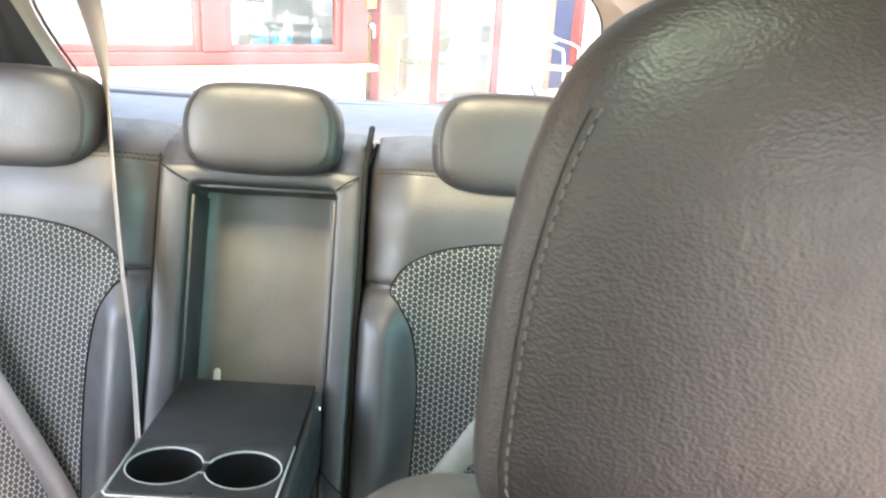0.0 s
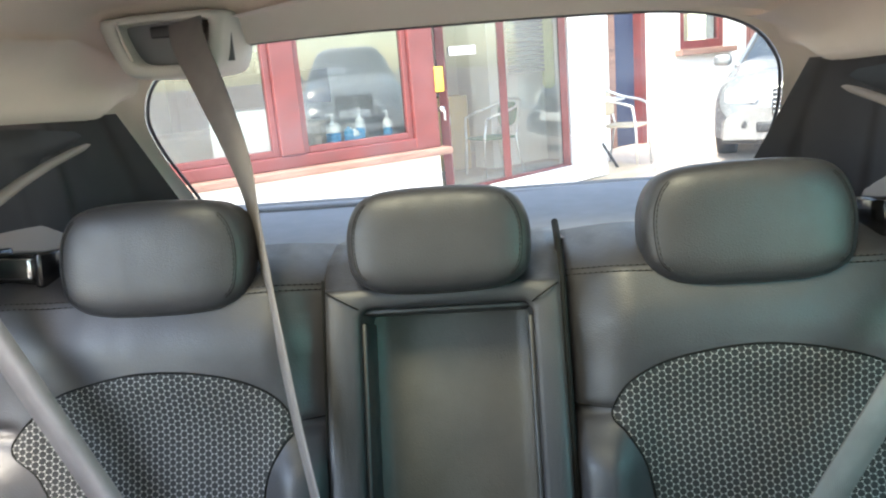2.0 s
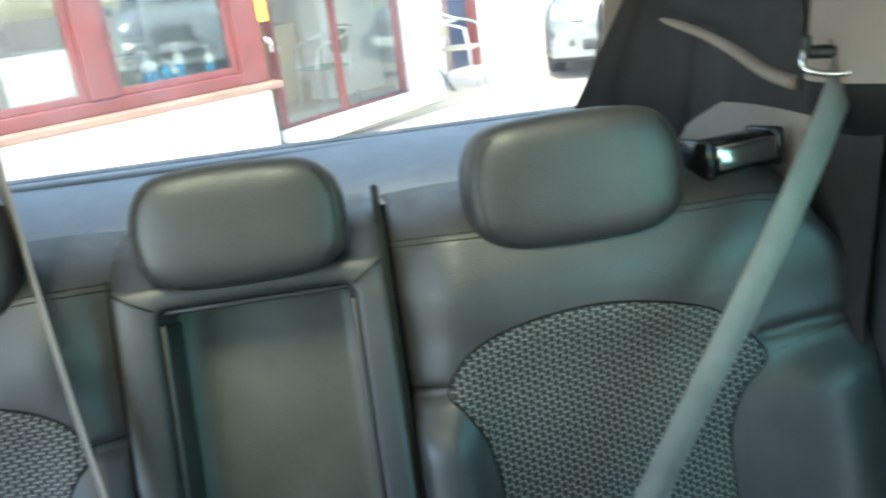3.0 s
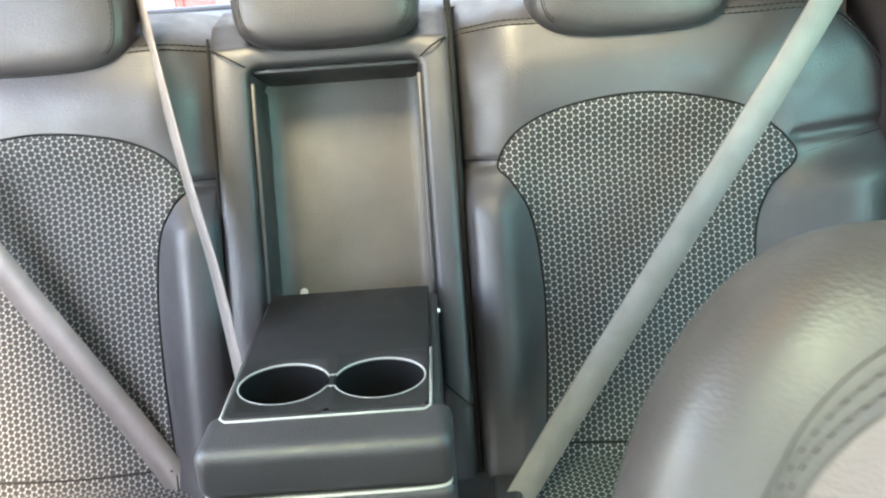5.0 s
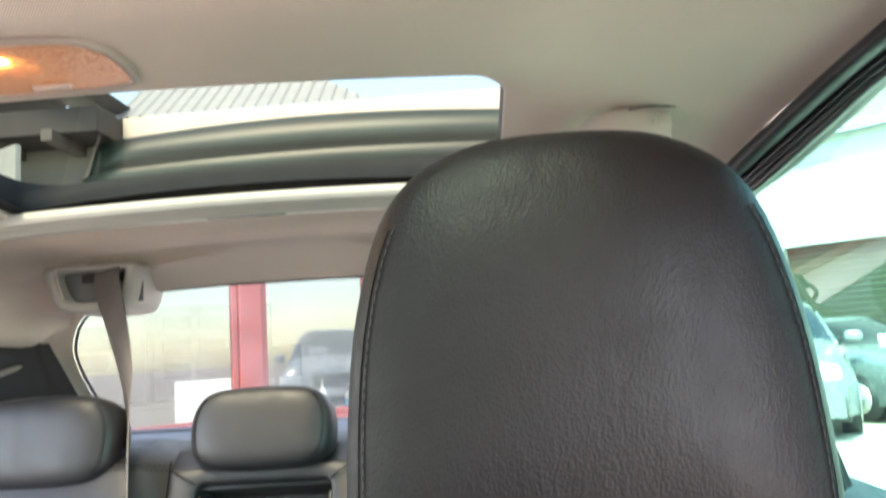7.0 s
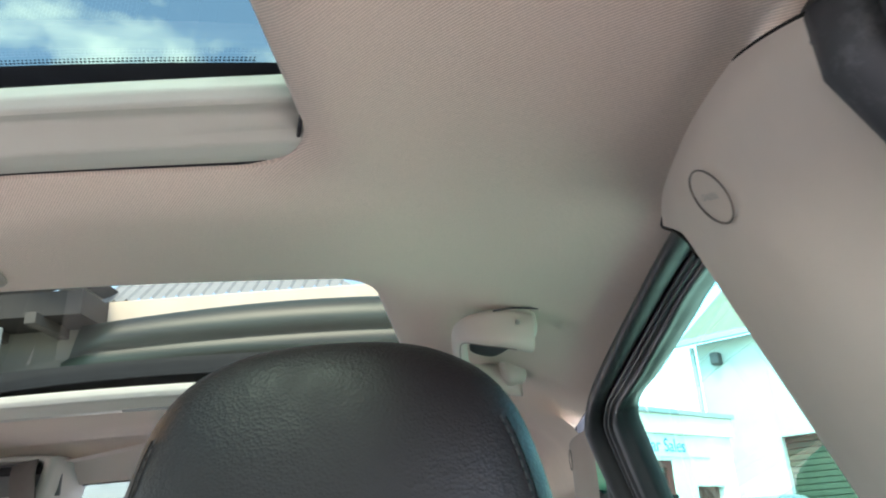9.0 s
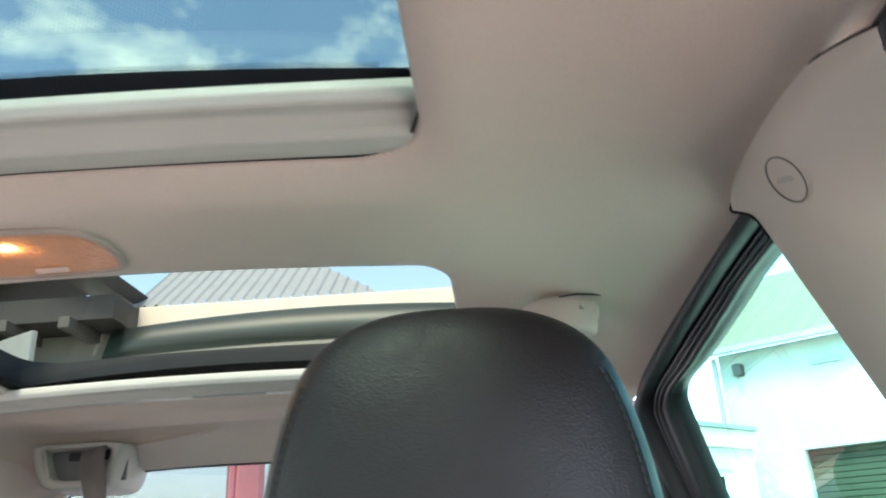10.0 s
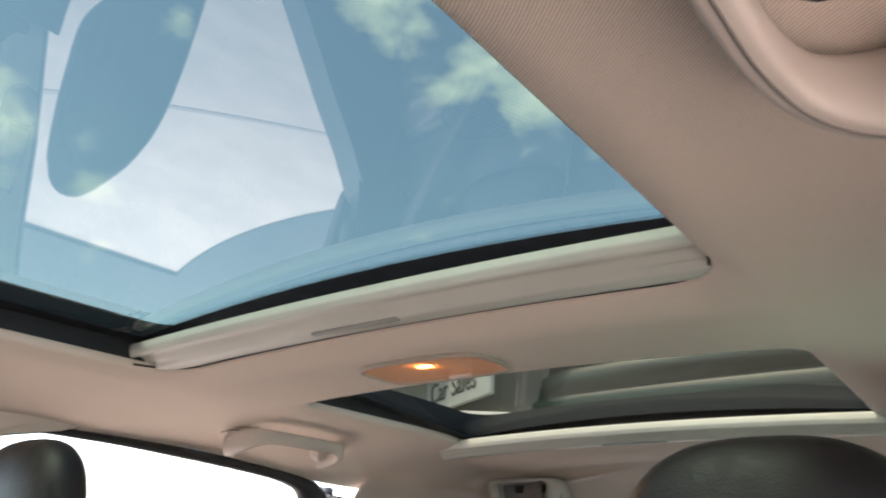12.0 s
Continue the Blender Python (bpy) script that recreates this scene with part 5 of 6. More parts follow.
# ---- front seats ----
def front_seat(x):
    seat = thing("front_seat", (x, 0.5, 0.45), "black leather front seat with a tall headrest on chrome posts", "car seat", "front seats")
    half = [(0.0, 0.050), (0.07, 0.053), (0.118, 0.053), (0.150, 0.040), (0.178, 0.008), (0.200, -0.045), (0.222, -0.14), (0.240, -0.30), (0.240, -0.46), (0.15, -0.50)]
    pts = half + [(-a, b) for a, b in half[::-1][:-1]]
    out = smooth_loop([(a, b, 0) for a, b in pts], 140)
    frm = lean((x, 0.538, 0.924), 20)
    inv = Matrix.Translation((-x, -0.5, -0.45))
    c = Vector((0, -0.22, 0))
    bk = part("backrest", pillow(out, 0.062, 0.07, 3.0, 22, (0, -0.22)), M_LEATHER_SEAT, seat)
    bk.matrix_local = inv @ frm

    def front_w(px, py):
        d = Vector((px, py, 0)) - c
        ang = math.atan2(d.y, d.x)
        o = min(out, key=lambda k: abs((math.atan2(k.y - c.y, k.x - c.x) - ang + math.pi) % (2 * math.pi) - math.pi))
        r = min(0.999, d.length / (o - c).length)
        return 0.062 * (1 - r ** 3.0) ** (1 / 3.0)
    for d in (0.0, 0.005, 0.010):
        e = [(0.0, 0.014 - d), (0.06, 0.017 - d), (0.105, 0.027 - d), (0.135, 0.018 - d), (0.160, -0.008 - d * 0.8), (0.176 - d, -0.05), (0.185 - d, -0.14), (0.18 - d, -0.28), (0.16 - d, -0.45)]
        e = [(-a, b) for a, b in e[::-1][:-1]] + e
        line = [Vector((p.x, p.y, front_w(p.x, p.y) + 0.0003)) for p in smooth_loop([(a, b, 0) for a, b in e], 120, False)]
        part("seam", tube(line, 0.00028, 5), M_SEAM, bk)
        if d:
            part("stitching", stitches(line, 0.0036, 0.0022, 0.0004, Vector((0, 0, 0.0004))), M_THREAD, bk, "row of stitching")
    edge = smooth_loop([(a, b, 0) for a, b in e + [(0.0, -0.47)]], 120)
    mid = Vector((0, -0.2, 0))
    ins = bmesh.new()
    rws = [[ins.verts.new((q.x, q.y, front_w(q.x, q.y) + 0.0010)) for q in (mid + (p - mid) * r for p in edge)] for r in (0.985, 0.95, 0.9, 0.8, 0.65, 0.45, 0.2)]
    for a, b in zip(rws, rws[1:]):
        for k in range(120):
            ins.faces.new((a[k], a[(k + 1) % 120], b[(k + 1) % 120], b[k]))
    ins.faces.new(rws[-1])
    part("insert", ins, M_INSERT, bk, "softer grey leather insert")
    head = [(-0.118, -0.085), (-0.121, -0.02), (-0.114, 0.040), (-0.094, 0.088), (-0.055, 0.110), (0.0, 0.115), (0.055, 0.110), (0.094, 0.088), (0.114, 0.040), (0.121, -0.02), (0.118, -0.085), (0.098, -0.100), (0.05, -0.104), (-0.05, -0.104), (-0.098, -0.100)]
    head = [(a * 0.965, b * (1.24 if b > -0.03 else 0.74)) for a, b in head]
    padded_head("headrest", seat, inv @ lean((x + 0.015, 0.494, 1.083), 3), head, 0.042, 0.030, 2.6, M_LEATHER_SOFT, 0.925, 0.80, "tall black grained leather headrest", 0.0003)
    for px in (-0.068, 0.068):
        part("post", tube([(px + 0.001, 0.040, 0.50), (px + 0.001, 0.030, 0.58)], 0.0068, 18), M_POST, seat, "chrome headrest post")
        bz = bmesh.new()
        ring = [0.0215, 0.0220, 0.0222, 0.0216, 0.0200, 0.0150, 0.0120, 0.0080, 0.0020]
        zz = [-0.040, -0.004, 0.0020, 0.0036, 0.0044, 0.0050, 0.0054, 0.0058, 0.0060]
        sheet(lambda u, v: (0.80 * ring[round(v * 8)] * 1.06 * math.cos(2 * math.pi * u), 0.80 * ring[round(v * 8)] * math.sin(2 * math.pi * u), zz[round(v * 8)]), 36, 8, True, bm=bz)
        part("bezel", bz, M_COLLAR, seat, "gloss black guide collar").matrix_local = pose(px, 0.041, 0.5300, 4, 0, 0)
    part("cushion", pillow(round_rect(0.50, 0.50, 0.1, 8), 0.06, 0.12, 4), M_LEATHER_SOFT, seat).matrix_local = inv @ pose(x, 0.10, 0.52, 6, 0, 0)
    part("base", box((0.44, 0.5, 0.14), (0, -0.35, -0.08), 0.02), M_BLACK, seat)
    return seat


fs = front_seat(0.356)
copy_thing(fs, Matrix.Translation((-0.356, 0.364, 0.472)))


# ---- outside ----
M_RENDER = wall_paint("white_render", (0.80, 0.79, 0.76))
M_WINERED = Mat("wine_red_paint", (0.125, 0.021, 0.018), 0.45)
M_WINERED.vary(M_WINERED.noise(5, 6), 0.2).bump(M_WINERED.noise(60, 3, 0.5, (1, 1, 0.1)), 0.2, 0.002)
M_WINERED = M_WINERED.m
k = Mat("timber_sill", (0.21, 0.115, 0.085), 0.7)
k.vary(k.noise(6, 8, 0.6, (0.6, 6, 6)), 0.35).bump(k.noise(30, 4, 0.5, (0.3, 5, 5)), 0.4, 0.003)
M_SILL = k.m
k = Mat("yard_concrete", (0.45, 0.372, 0.318), 0.9)
k.vary(k.math("ADD", k.math("MULTIPLY", k.noise(0.9, 10, 0.7), 0.55), k.math("MULTIPLY", k.noise(9, 6, 0.7, (1, 0.22, 1)), 0.45)), 0.26).bump(k.noise(60, 6), 0.5, 0.006)
M_GROUND = k.m
M_OLDJOINT = plastic("joint_filler", (0.31, 0.265, 0.235), 0.9, 60)
M_OLDRENDER = wall_paint("aged_render", (0.38, 0.375, 0.362))
M_CREAMWALL = wall_paint("cream_render", (0.78, 0.66, 0.55), 0.9, 2.5)
M_SHUTTER = plastic("shutter_green", (0.045, 0.05, 0.034), 0.85, spec=0.2)
M_TILE = wall_paint("roof_tiles", (0.15, 0.115, 0.085), 0.85, 3.0, 0.8)
M_SHEETROOF = plastic("sheet_roof", (0.28, 0.29, 0.30), 0.55, 40)
k = Mat("dark_green_paint", (0.012, 0.024, 0.0195), 0.42)
k.vary(k.noise(2.2, 6, 0.6, (0.35, 1, 5)), 0.75).bump(k.noise(30, 3), 0.15, 0.003)
M_GREENBOARD = k.m
M_DARKWOOD = plastic("dark_soffit", (0.03, 0.027, 0.026), 0.6, 40)
M_SIGN = plastic("sign_white", (0.72, 0.74, 0.72), 0.5, 40)
M_BLUE = plastic("sign_blue", (0.05, 0.22, 0.48), 0.5)
M_NAVY = plastic("navy_door", (0.018, 0.028, 0.065), 0.5, 40)
M_SILVER = plastic("silver_car_paint", (0.23, 0.24, 0.245), 0.22, 800, 0.6)
M_GREENCAR = plastic("pale_car_paint", (0.19, 0.215, 0.215), 0.22, 800, 0.5)
M_PALECAR = plastic("pale_silver_paint", (0.55, 0.555, 0.55), 0.25, 800, 0.3)
M_CARGLASS = plastic("dark_car_glass", (0.02, 0.025, 0.028), 0.06)
M_LAMPGLASS = plastic("lamp_glass", (0.55, 0.57, 0.6), 0.1)
M_WICKER = plastic("cane_seat", (0.45, 0.36, 0.24), 0.7, 120)
M_ALU = plastic("aluminium_tube", (0.72, 0.72, 0.70), 0.3, 100, 0.8)
M_YELLOW = plastic("yellow_card", (0.75, 0.50, 0.05), 0.6)
M_GREENSEAT = plastic("green_seat", (0.035, 0.20, 0.115), 0.6, 60)
M_OAK = plastic("pale_wood", (0.46, 0.40, 0.30), 0.6, 60)
M_PAPER = plastic("white_paper", (0.8, 0.8, 0.78), 0.8)
M_GREYBIN = plastic("grey_bin", (0.30, 0.32, 0.33), 0.6)

tagged(part("ground", sheet(lambda u, v: (-150 + 300 * u, -150 + 300 * v, 0), 4, 4), M_GROUND, smooth=False), "pale sunlit concrete yard", "ground", kind="structure")
# Added dark lane, itself unseen, cuts off the yard's reflection in the roof glass.
k = Mat("asphalt", (0.05, 0.05, 0.052), 0.9)
k.vary(k.noise(2.0, 8, 0.6), 0.25).bump(k.noise(180, 3), 0.6, 0.004)
lane = bmesh.new()
lane.faces.new([lane.verts.new((x, y, 0.004)) for x, y in ((-1.95, 3.20), (-2.97, 2.28), (-3.00, -6.0), (-30, -6.0), (-30, 12), (-6.0, 12.0))])
tagged(part("road", lane, k.m, smooth=False), "added dark asphalt lane that bounds the yard's reflection", "road", kind="structure")
joints = bmesh.new()
bar_between((-4.83, -3.88, 0.0), (-1.55, 3.40, 0.0), 0.018, 0.006, bevel=0, bm=joints)
bar_between((-3.0, -0.9, 0.0), (2.5, -3.4, 0.0), 0.018, 0.006, bevel=0, bm=joints)
tagged(part("kerb_joint", joints, M_OLDJOINT, smooth=False), "grey joint lines in the concrete yard", "joint", kind="structure")


def bx(x0, x1, y0, y1, z0, z1, bevel=0.006, bm=None):
    return box((x1 - x0, y1 - y0, z1 - z0), ((x0 + x1) / 2, (y0 + y1) / 2, (z0 + z1) / 2), bevel, bm=bm)


# shop building behind the car
shop = thing("shop_building", (0, 5.6, 0), "white-rendered shop with wine-red window frames and a glazed porch", "building")
S = Matrix.Translation((0, -5.6, 0))


def sp(name, bm, mat, label="", smooth=False):
    ob = part(name, bm, mat, shop, label, smooth)
    ob.matrix_local = S
    return ob


# the shop front stands at an angle to the car: x runs along it from its corner, y goes indoors
FRONT = Matrix.Translation((-0.42, 6.20, 0)) @ pose(0, 0, 0, 0, 0, 37)
YARD = Matrix.Translation((1.88, 10.45, 0)) @ pose(0, 0, 0, 0, 0, 42)


def fp(name, bm, mat, label="", smooth=False, at=FRONT):
    ob = part(name, bm, mat, shop, label, smooth)
    ob.matrix_local = S @ at
    return ob


fp("wall", bx(-2.80, 0.02, 0.02, 0.30, 0.0, 0.552), M_RENDER, "white-rendered dwarf wall")
fp("window_sill", bx(-2.80, 0.06, -0.11, 0.12, 0.550, 0.602, 0.012), M_SILL, "weathered timber sill")
for nm, x0, x1, z0, z1 in (("sash", -2.80, 0.0, 0.602, 0.69), ("sash", -2.80, 0.0, 1.90, 2.0), ("mullion", -1.25, -1.08, 0.69, 1.90), ("mullion", -0.20, 0.01, 0.602, 2.0), ("mullion", -2.72, -2.56, 0.69, 1.90)):
    fp(nm, bx(x0, x1, -0.01 - 0.008 * (nm == "mullion"), 0.09 + 0.008 * (nm == "mullion"), z0, z1, 0.01), M_WINERED, "wine-red painted frame")
for x0, x1 in ((-2.56, -1.25), (-1.08, -0.20)):
    for a, b, c, d in ((x0, x0 + 0.045, 0.69, 1.90), (x1 - 0.045, x1, 0.69, 1.90), (x0 + 0.045, x1 - 0.045, 0.69, 0.735), (x0 + 0.045, x1 - 0.045, 1.855, 1.90)):
        fp("casement", bx(a, b, 0.015, 0.07, c, d, 0.006), M_WINERED)
    fp("pane", bx(x0, x1, 0.04, 0.044, 0.69, 1.90, 0), M_SHOPGLASS, "shop window glass")
# glazed porch beside the window front
PA, PB = Vector((-0.41, 6.62, 0)), Vector((0.675, 7.78, 0))


def porch(f, z):
    p = PA.lerp(PB, f)
    return Vector((p.x, p.y, z))


for f in (0.02, 0.46, 0.98):
    sp("mullion", bar_between(porch(f, 0.12), porch(f, 2.0), 0.05 if f == 0.46 else 0.09, 0.07, (1, 0, 0)), M_WINERED, "wine-red porch frame")
for z in (0.15, 2.0):
    sp("rail", bar_between(porch(0, z), porch(1, z), 0.07, 0.09), M_WINERED, "wine-red porch frame")
for a, b in ((0.03, 0.45), (0.47, 0.97)):
    g = bmesh.new()
    g.faces.new([g.verts.new(porch(f, z)) for f, z in ((a, 0.18), (b, 0.18), (b, 1.97), (a, 1.97))])
    sp("pane", g, M_SHOPGLASS, "porch glass")
sp("step", slab([(-0.42, 6.50, 0.09), (0.80, 7.80, 0.09), (1.02, 7.62, 0.09), (-0.18, 6.30, 0.09)], 0.09), M_RENDER, "white concrete step")
sp("low_wall", slab([(0.74, 7.74, 0.44), (0.96, 7.98, 0.44), (0.84, 8.10, 0.44), (0.62, 7.86, 0.44)], 0.44), M_RENDER, "low white-rendered wall end")
sp("pillar", slab([(0.72, 7.86, 2.1), (1.10, 8.30, 2.1), (0.98, 8.42, 2.1), (0.60, 7.98, 2.1)], 2.1), M_RENDER, "white-rendered pillar")
# the yard wall with its door and window
fp("wall", bx(-2.6, -0.68, 0, 0.3, 0, 2.42), M_RENDER, "white-rendered wall", at=YARD)
fp("reveal", bx(-0.70, -0.41, 0.12, 0.3, 0, 2.2), M_SILL, "brown door reveal", at=YARD)
fp("door", bx(-0.41, -0.03, 0.14, 0.19, 0, 2.1), M_NAVY, "dark blue door", at=YARD)
fp("door_frame", bx(-0.035, 0.06, 0.02, 0.18, 0, 2.15), M_WINERED, "wine-red door frame", at=YARD)
for x0, x1, z0, z1 in ((-0.68, 0.06, 2.16, 2.42), (0.06, 0.73, 0, 2.42), (0.73, 1.75, 0, 1.08), (1.75, 2.27, 0, 2.42), (0.73, 1.75, 2.05, 2.42), (2.27, 2.97, 1.70, 2.42), (2.97, 3.35, 0, 2.42)):
    fp("wall", bx(x0, x1, 0, 0.3, z0, z1, 0), M_RENDER, "white-rendered wall", at=YARD)
fp("gate", bx(2.27, 2.97, 0.10, 0.16, 0, 1.70), plastic("red_brown_boards", (0.20, 0.075, 0.055), 0.7, 60), "red-brown boarded gate", at=YARD)
for i in range(6):
    fp("batten", bx(2.30 + 0.112 * i, 2.375 + 0.112 * i, 0.085, 0.101, 0.03, 1.66, 0.004), plastic("red_brown_batten", (0.17, 0.06, 0.045), 0.7, 60), at=YARD)
fp("parapet", bx(-2.65, 3.40, -0.06, 0.3, 2.42, 2.70), M_CREAMWALL, "cream parapet", at=YARD)
fp("parapet_cap", bx(-2.70, 3.44, -0.10, 0.34, 2.70, 2.77), M_SHEETROOF, "grey parapet cap", at=YARD)
fp("sign_band", bx(0.50, 2.70, -0.020, 0.0, 2.10, 2.40, 0.004), M_SIGN, "white sign band", at=YARD)
lettering("sign_letters", "Car Sales", 0.27, M_BLUE, shop, S @ YARD @ pose(1.58, -0.026, 2.25, 90, 0, 0), "blue lettering")
for x0, x1, z0, z1 in ((0.73, 0.85, 1.13, 2.05), (1.63, 1.75, 1.13, 2.05), (0.85, 1.63, 1.13, 1.24), (0.85, 1.63, 1.95, 2.05)):
    fp("window_frame", bx(x0, x1, 0.02, 0.10, z0, z1), M_WINERED, "wine-red window frame", at=YARD)
fp("pane", bx(0.85, 1.63, 0.05, 0.054, 1.24, 1.95, 0), M_SHOPGLASS, at=YARD)
fp("room_wall", bx(0.4, 2.2, 0.9, 0.94, 0.9, 2.2, 0), wall_paint("room_cream", (0.62, 0.55, 0.42)), "cream wall of the room behind the window", at=YARD)
fp("window_sill", bx(0.62, 1.88, -0.12, 0.05, 1.05, 1.13, 0.01), M_SILL, "timber sill", at=YARD)
# inside the shop
M_SHOPIN = wall_paint("shop_inside", (0.66, 0.65, 0.62))
fp("back_wall", bx(-2.8, 2.7, 3.6, 3.7, 0, 2.08), M_SHOPIN, "pale inner wall")
fp("shop_floor", bx(-2.8, 2.7, 0.30, 3.6, 0.0, 0.06), plastic("shop_floor", (0.40, 0.33, 0.25), 0.4, 20), "tan shop floor")
fp("shop_ceiling", bx(-2.9, 2.7, 0.0, 3.7, 2.06, 2.12), M_SHOPIN)
fp("end_wall", bx(-2.9, -2.8, 0.0, 3.7, 0, 2.06), M_RENDER)
fp("end_wall", bx(2.62, 2.7, 1.0, 3.6, 0, 2.06), M_SHOPIN, "pale inner wall")
# upper front: green canopy board, cream band, sheet roof, gabled sign bay
board = bmesh.new()
prof = [(0.02, 2.16), (-0.05, 2.22), (-0.10, 2.32), (-0.125, 2.44), (-0.105, 2.455), (-0.135, 2.47), (-0.17, 2.56), (-0.18, 2.66), (-0.155, 2.675), (-0.19, 2.69), (-0.185, 2.81), (-0.13, 2.93), (-0.02, 2.98)]


def canopy(u, v):
    """Bands of the curved board; its top edge bows and its end swings back to the wall."""
    y, z = prof[round(v * 12)]
    top = 2.90 + 0.085 * math.sin(math.pi * min(1.0, u / 0.936))
    return (-2.95 + 0.32 * v + (4.0 - 0.32 * v) * u, 5.86 + y * step(u, -0.02, 0.10), 2.16 + (z - 2.16) / 0.82 * (top - 2.16))


sheet(canopy, 60, 12, bm=board)
sp("canopy", board, M_GREENBOARD, "dark green curved canopy board", True)
sp("canopy_bracket", bx(-0.925, -0.885, 5.76, 5.80, 2.57, 2.66), M_BLACK, "small black bracket")
sp("fascia", bx(-2.52, 1.05, 6.02, 6.3, 2.55, 3.14), M_CREAMWALL, "cream-painted upper wall")
rf = bmesh.new()
sheet(lambda u, v: (-2.6 + 2.1 * u, 6.05 + 2.2 * v * (1 - u), 3.15 + 1.75 * v * (1 - u) + 0.02 * (1 if int(u * 120) % 6 == 0 else 0)), 120, 6, bm=rf)
sp("roof", rf, M_SHEETROOF, "grey ribbed sheet roof")
gab = bmesh.new()
slab([(-5.0, 5.4, 3.05), (-3.3, 5.4, 3.62), (-3.3, 6.6, 3.62), (-5.0, 6.6, 3.05)], 0.12, gab)
slab([(-3.3, 5.4, 3.62), (-2.55, 5.4, 3.30), (-2.55, 6.6, 3.30), (-3.3, 6.6, 3.62)], 0.12, gab)
sp("gable_roof", gab, M_DARKWOOD, "dark roof of the sign bay")
sp("soffit", bx(-4.9, -2.52, 5.6, 6.3, 2.92, 3.12), M_DARKWOOD, "dark boarded soffit")
for x in (-4.4, -3.9, -3.4, -2.9):
    sp("beam", bx(x, x + 0.09, 5.5, 6.2, 2.84, 2.93), plastic("grey_beam", (0.085, 0.08, 0.075), 0.7), "grey soffit beam")
sp("gable_wall", bx(-4.9, -2.56, 6.0, 6.2, 2.2, 2.92), wall_paint("grey_board", (0.17, 0.175, 0.16)), "weathered grey board")
sign_at = S @ pose(-3.62, 5.72, 2.60, 0, 0, -30)
part("sign_board", box((1.5, 0.05, 0.36), (0, 0, 0), 0.01), plastic("weathered_sign", (0.27, 0.29, 0.28), 0.6, 40), shop, "pale sign board with dark letters", False).matrix_local = sign_at
lettering("sign_letters", "Car Sales", 0.27, M_DARKWOOD, shop, sign_at @ pose(0, -0.032, 0, 90, 0, 0), "dark lettering")

# things in and before the shop
def bottle(at, h, mat, r=0.045):
    b = thing("pump_bottle", at, "white pump bottle with coloured label on the shop's window board", "bottle", "bottles in the window")
    prof = ((0, 0), (r, 0.0), (r, h * 0.6), (r * 0.8, h * 0.68), (r * 0.3, h * 0.72), (r * 0.3, h * 0.8))
    part("body", sheet(lambda u, v: (prof[round(v * 5)][0] * math.cos(2 * math.pi * u), prof[round(v * 5)][0] * math.sin(2 * math.pi * u), prof[round(v * 5)][1]), 16, 5, True), mat, b)
    part("pump", tube([(0, 0, h * 0.78), (0, 0, h * 0.95), (-r * 0.9, 0, h * 0.93)], r * 0.2, 6), M_PAPER, b)
    part("label", sheet(lambda u, v: ((r + 0.001) * math.cos(-0.3 - 2.4 * u), (r + 0.001) * math.sin(-0.3 - 2.4 * u), h * (0.12 + 0.35 * v)), 8, 1), plastic("blue_label", (0.08, 0.35, 0.62), 0.5), b, "blue label")


fp("window_board", bx(-2.75, -0.2, 0.12, 0.42, 0.62, 0.66), M_OAK, "pale wooden window board")


def inside(x, y, z):
    """A place in the shop, counted along its front and indoors from it."""
    return FRONT @ Vector((x, y, z))


for x, h, mt in ((-0.74, 0.27, M_PAPER), (-0.62, 0.20, plastic("blue_bottle", (0.1, 0.4, 0.65), 0.3)), (-0.52, 0.30, M_PAPER), (-0.57, 0.18, M_PAPER), (-0.29, 0.25, M_PAPER)):
    bottle(inside(x, 0.24, 0.66), h, mt, 0.055 if x < -0.7 else 0.036)
desk = thing("shop_desk", label="pale wooden office desk with papers", category="desk", m=FRONT @ pose(-1.5, 1.9, 0.06))
part("top", box((2.6, 0.7, 0.04), (0, 0, 0.72), 0.01), M_OAK, desk)
part("front_panel", box((2.5, 0.03, 0.7), (0, -0.3, 0.36), 0.005), M_OAK, desk)
for x in (-1.27, 1.27):
    part("side", box((0.04, 0.66, 0.7), (x, 0, 0.35), 0.005), M_OAK, desk)


def desk_screen(at, turn):
    m = thing("computer_screen", label="black computer screen on the shop desk", category="screen", group="desk screens", m=Matrix.Translation(at) @ pose(0, 0, 0, 0, 0, turn))
    part("panel", box((0.50, 0.035, 0.31), (0, 0, 0.30), 0.008, 2), M_BLACK, m)
    part("stalk", box((0.05, 0.03, 0.18), (0, 0.02, 0.10), 0.006, 2), M_BLACK, m)
    part("foot", box((0.24, 0.18, 0.015), (0, 0.02, 0.008), 0.006, 2), M_BLACK, m)


desk_screen(inside(-0.75, 1.9, 0.80), 20)
desk_screen(inside(-0.20, 2.0, 0.80), 8)
printer = thing("desk_printer", label="grey desk printer with a dark paper slot", category="printer", m=FRONT @ pose(-1.05, 1.3, 0.78))
part("case", box((0.34, 0.30, 0.20), (0, 0, 0.10), 0.025, 3), M_GREYBIN, printer)
part("slot", box((0.24, 0.03, 0.05), (0, -0.148, 0.11), 0.008, 2), M_BLACK, printer)
part("paper_tray", box((0.22, 0.12, 0.012), (0, -0.19, 0.06), 0.004, 2), M_BLACK, printer)
stand = thing("printer_stand", label="grey metal stand under the desk printer", category="stand", m=FRONT @ pose(-1.05, 1.3, 0.06))
part("cabinet", box((0.42, 0.36, 0.72), (0, 0, 0.36), 0.015), M_GREYBIN, stand)
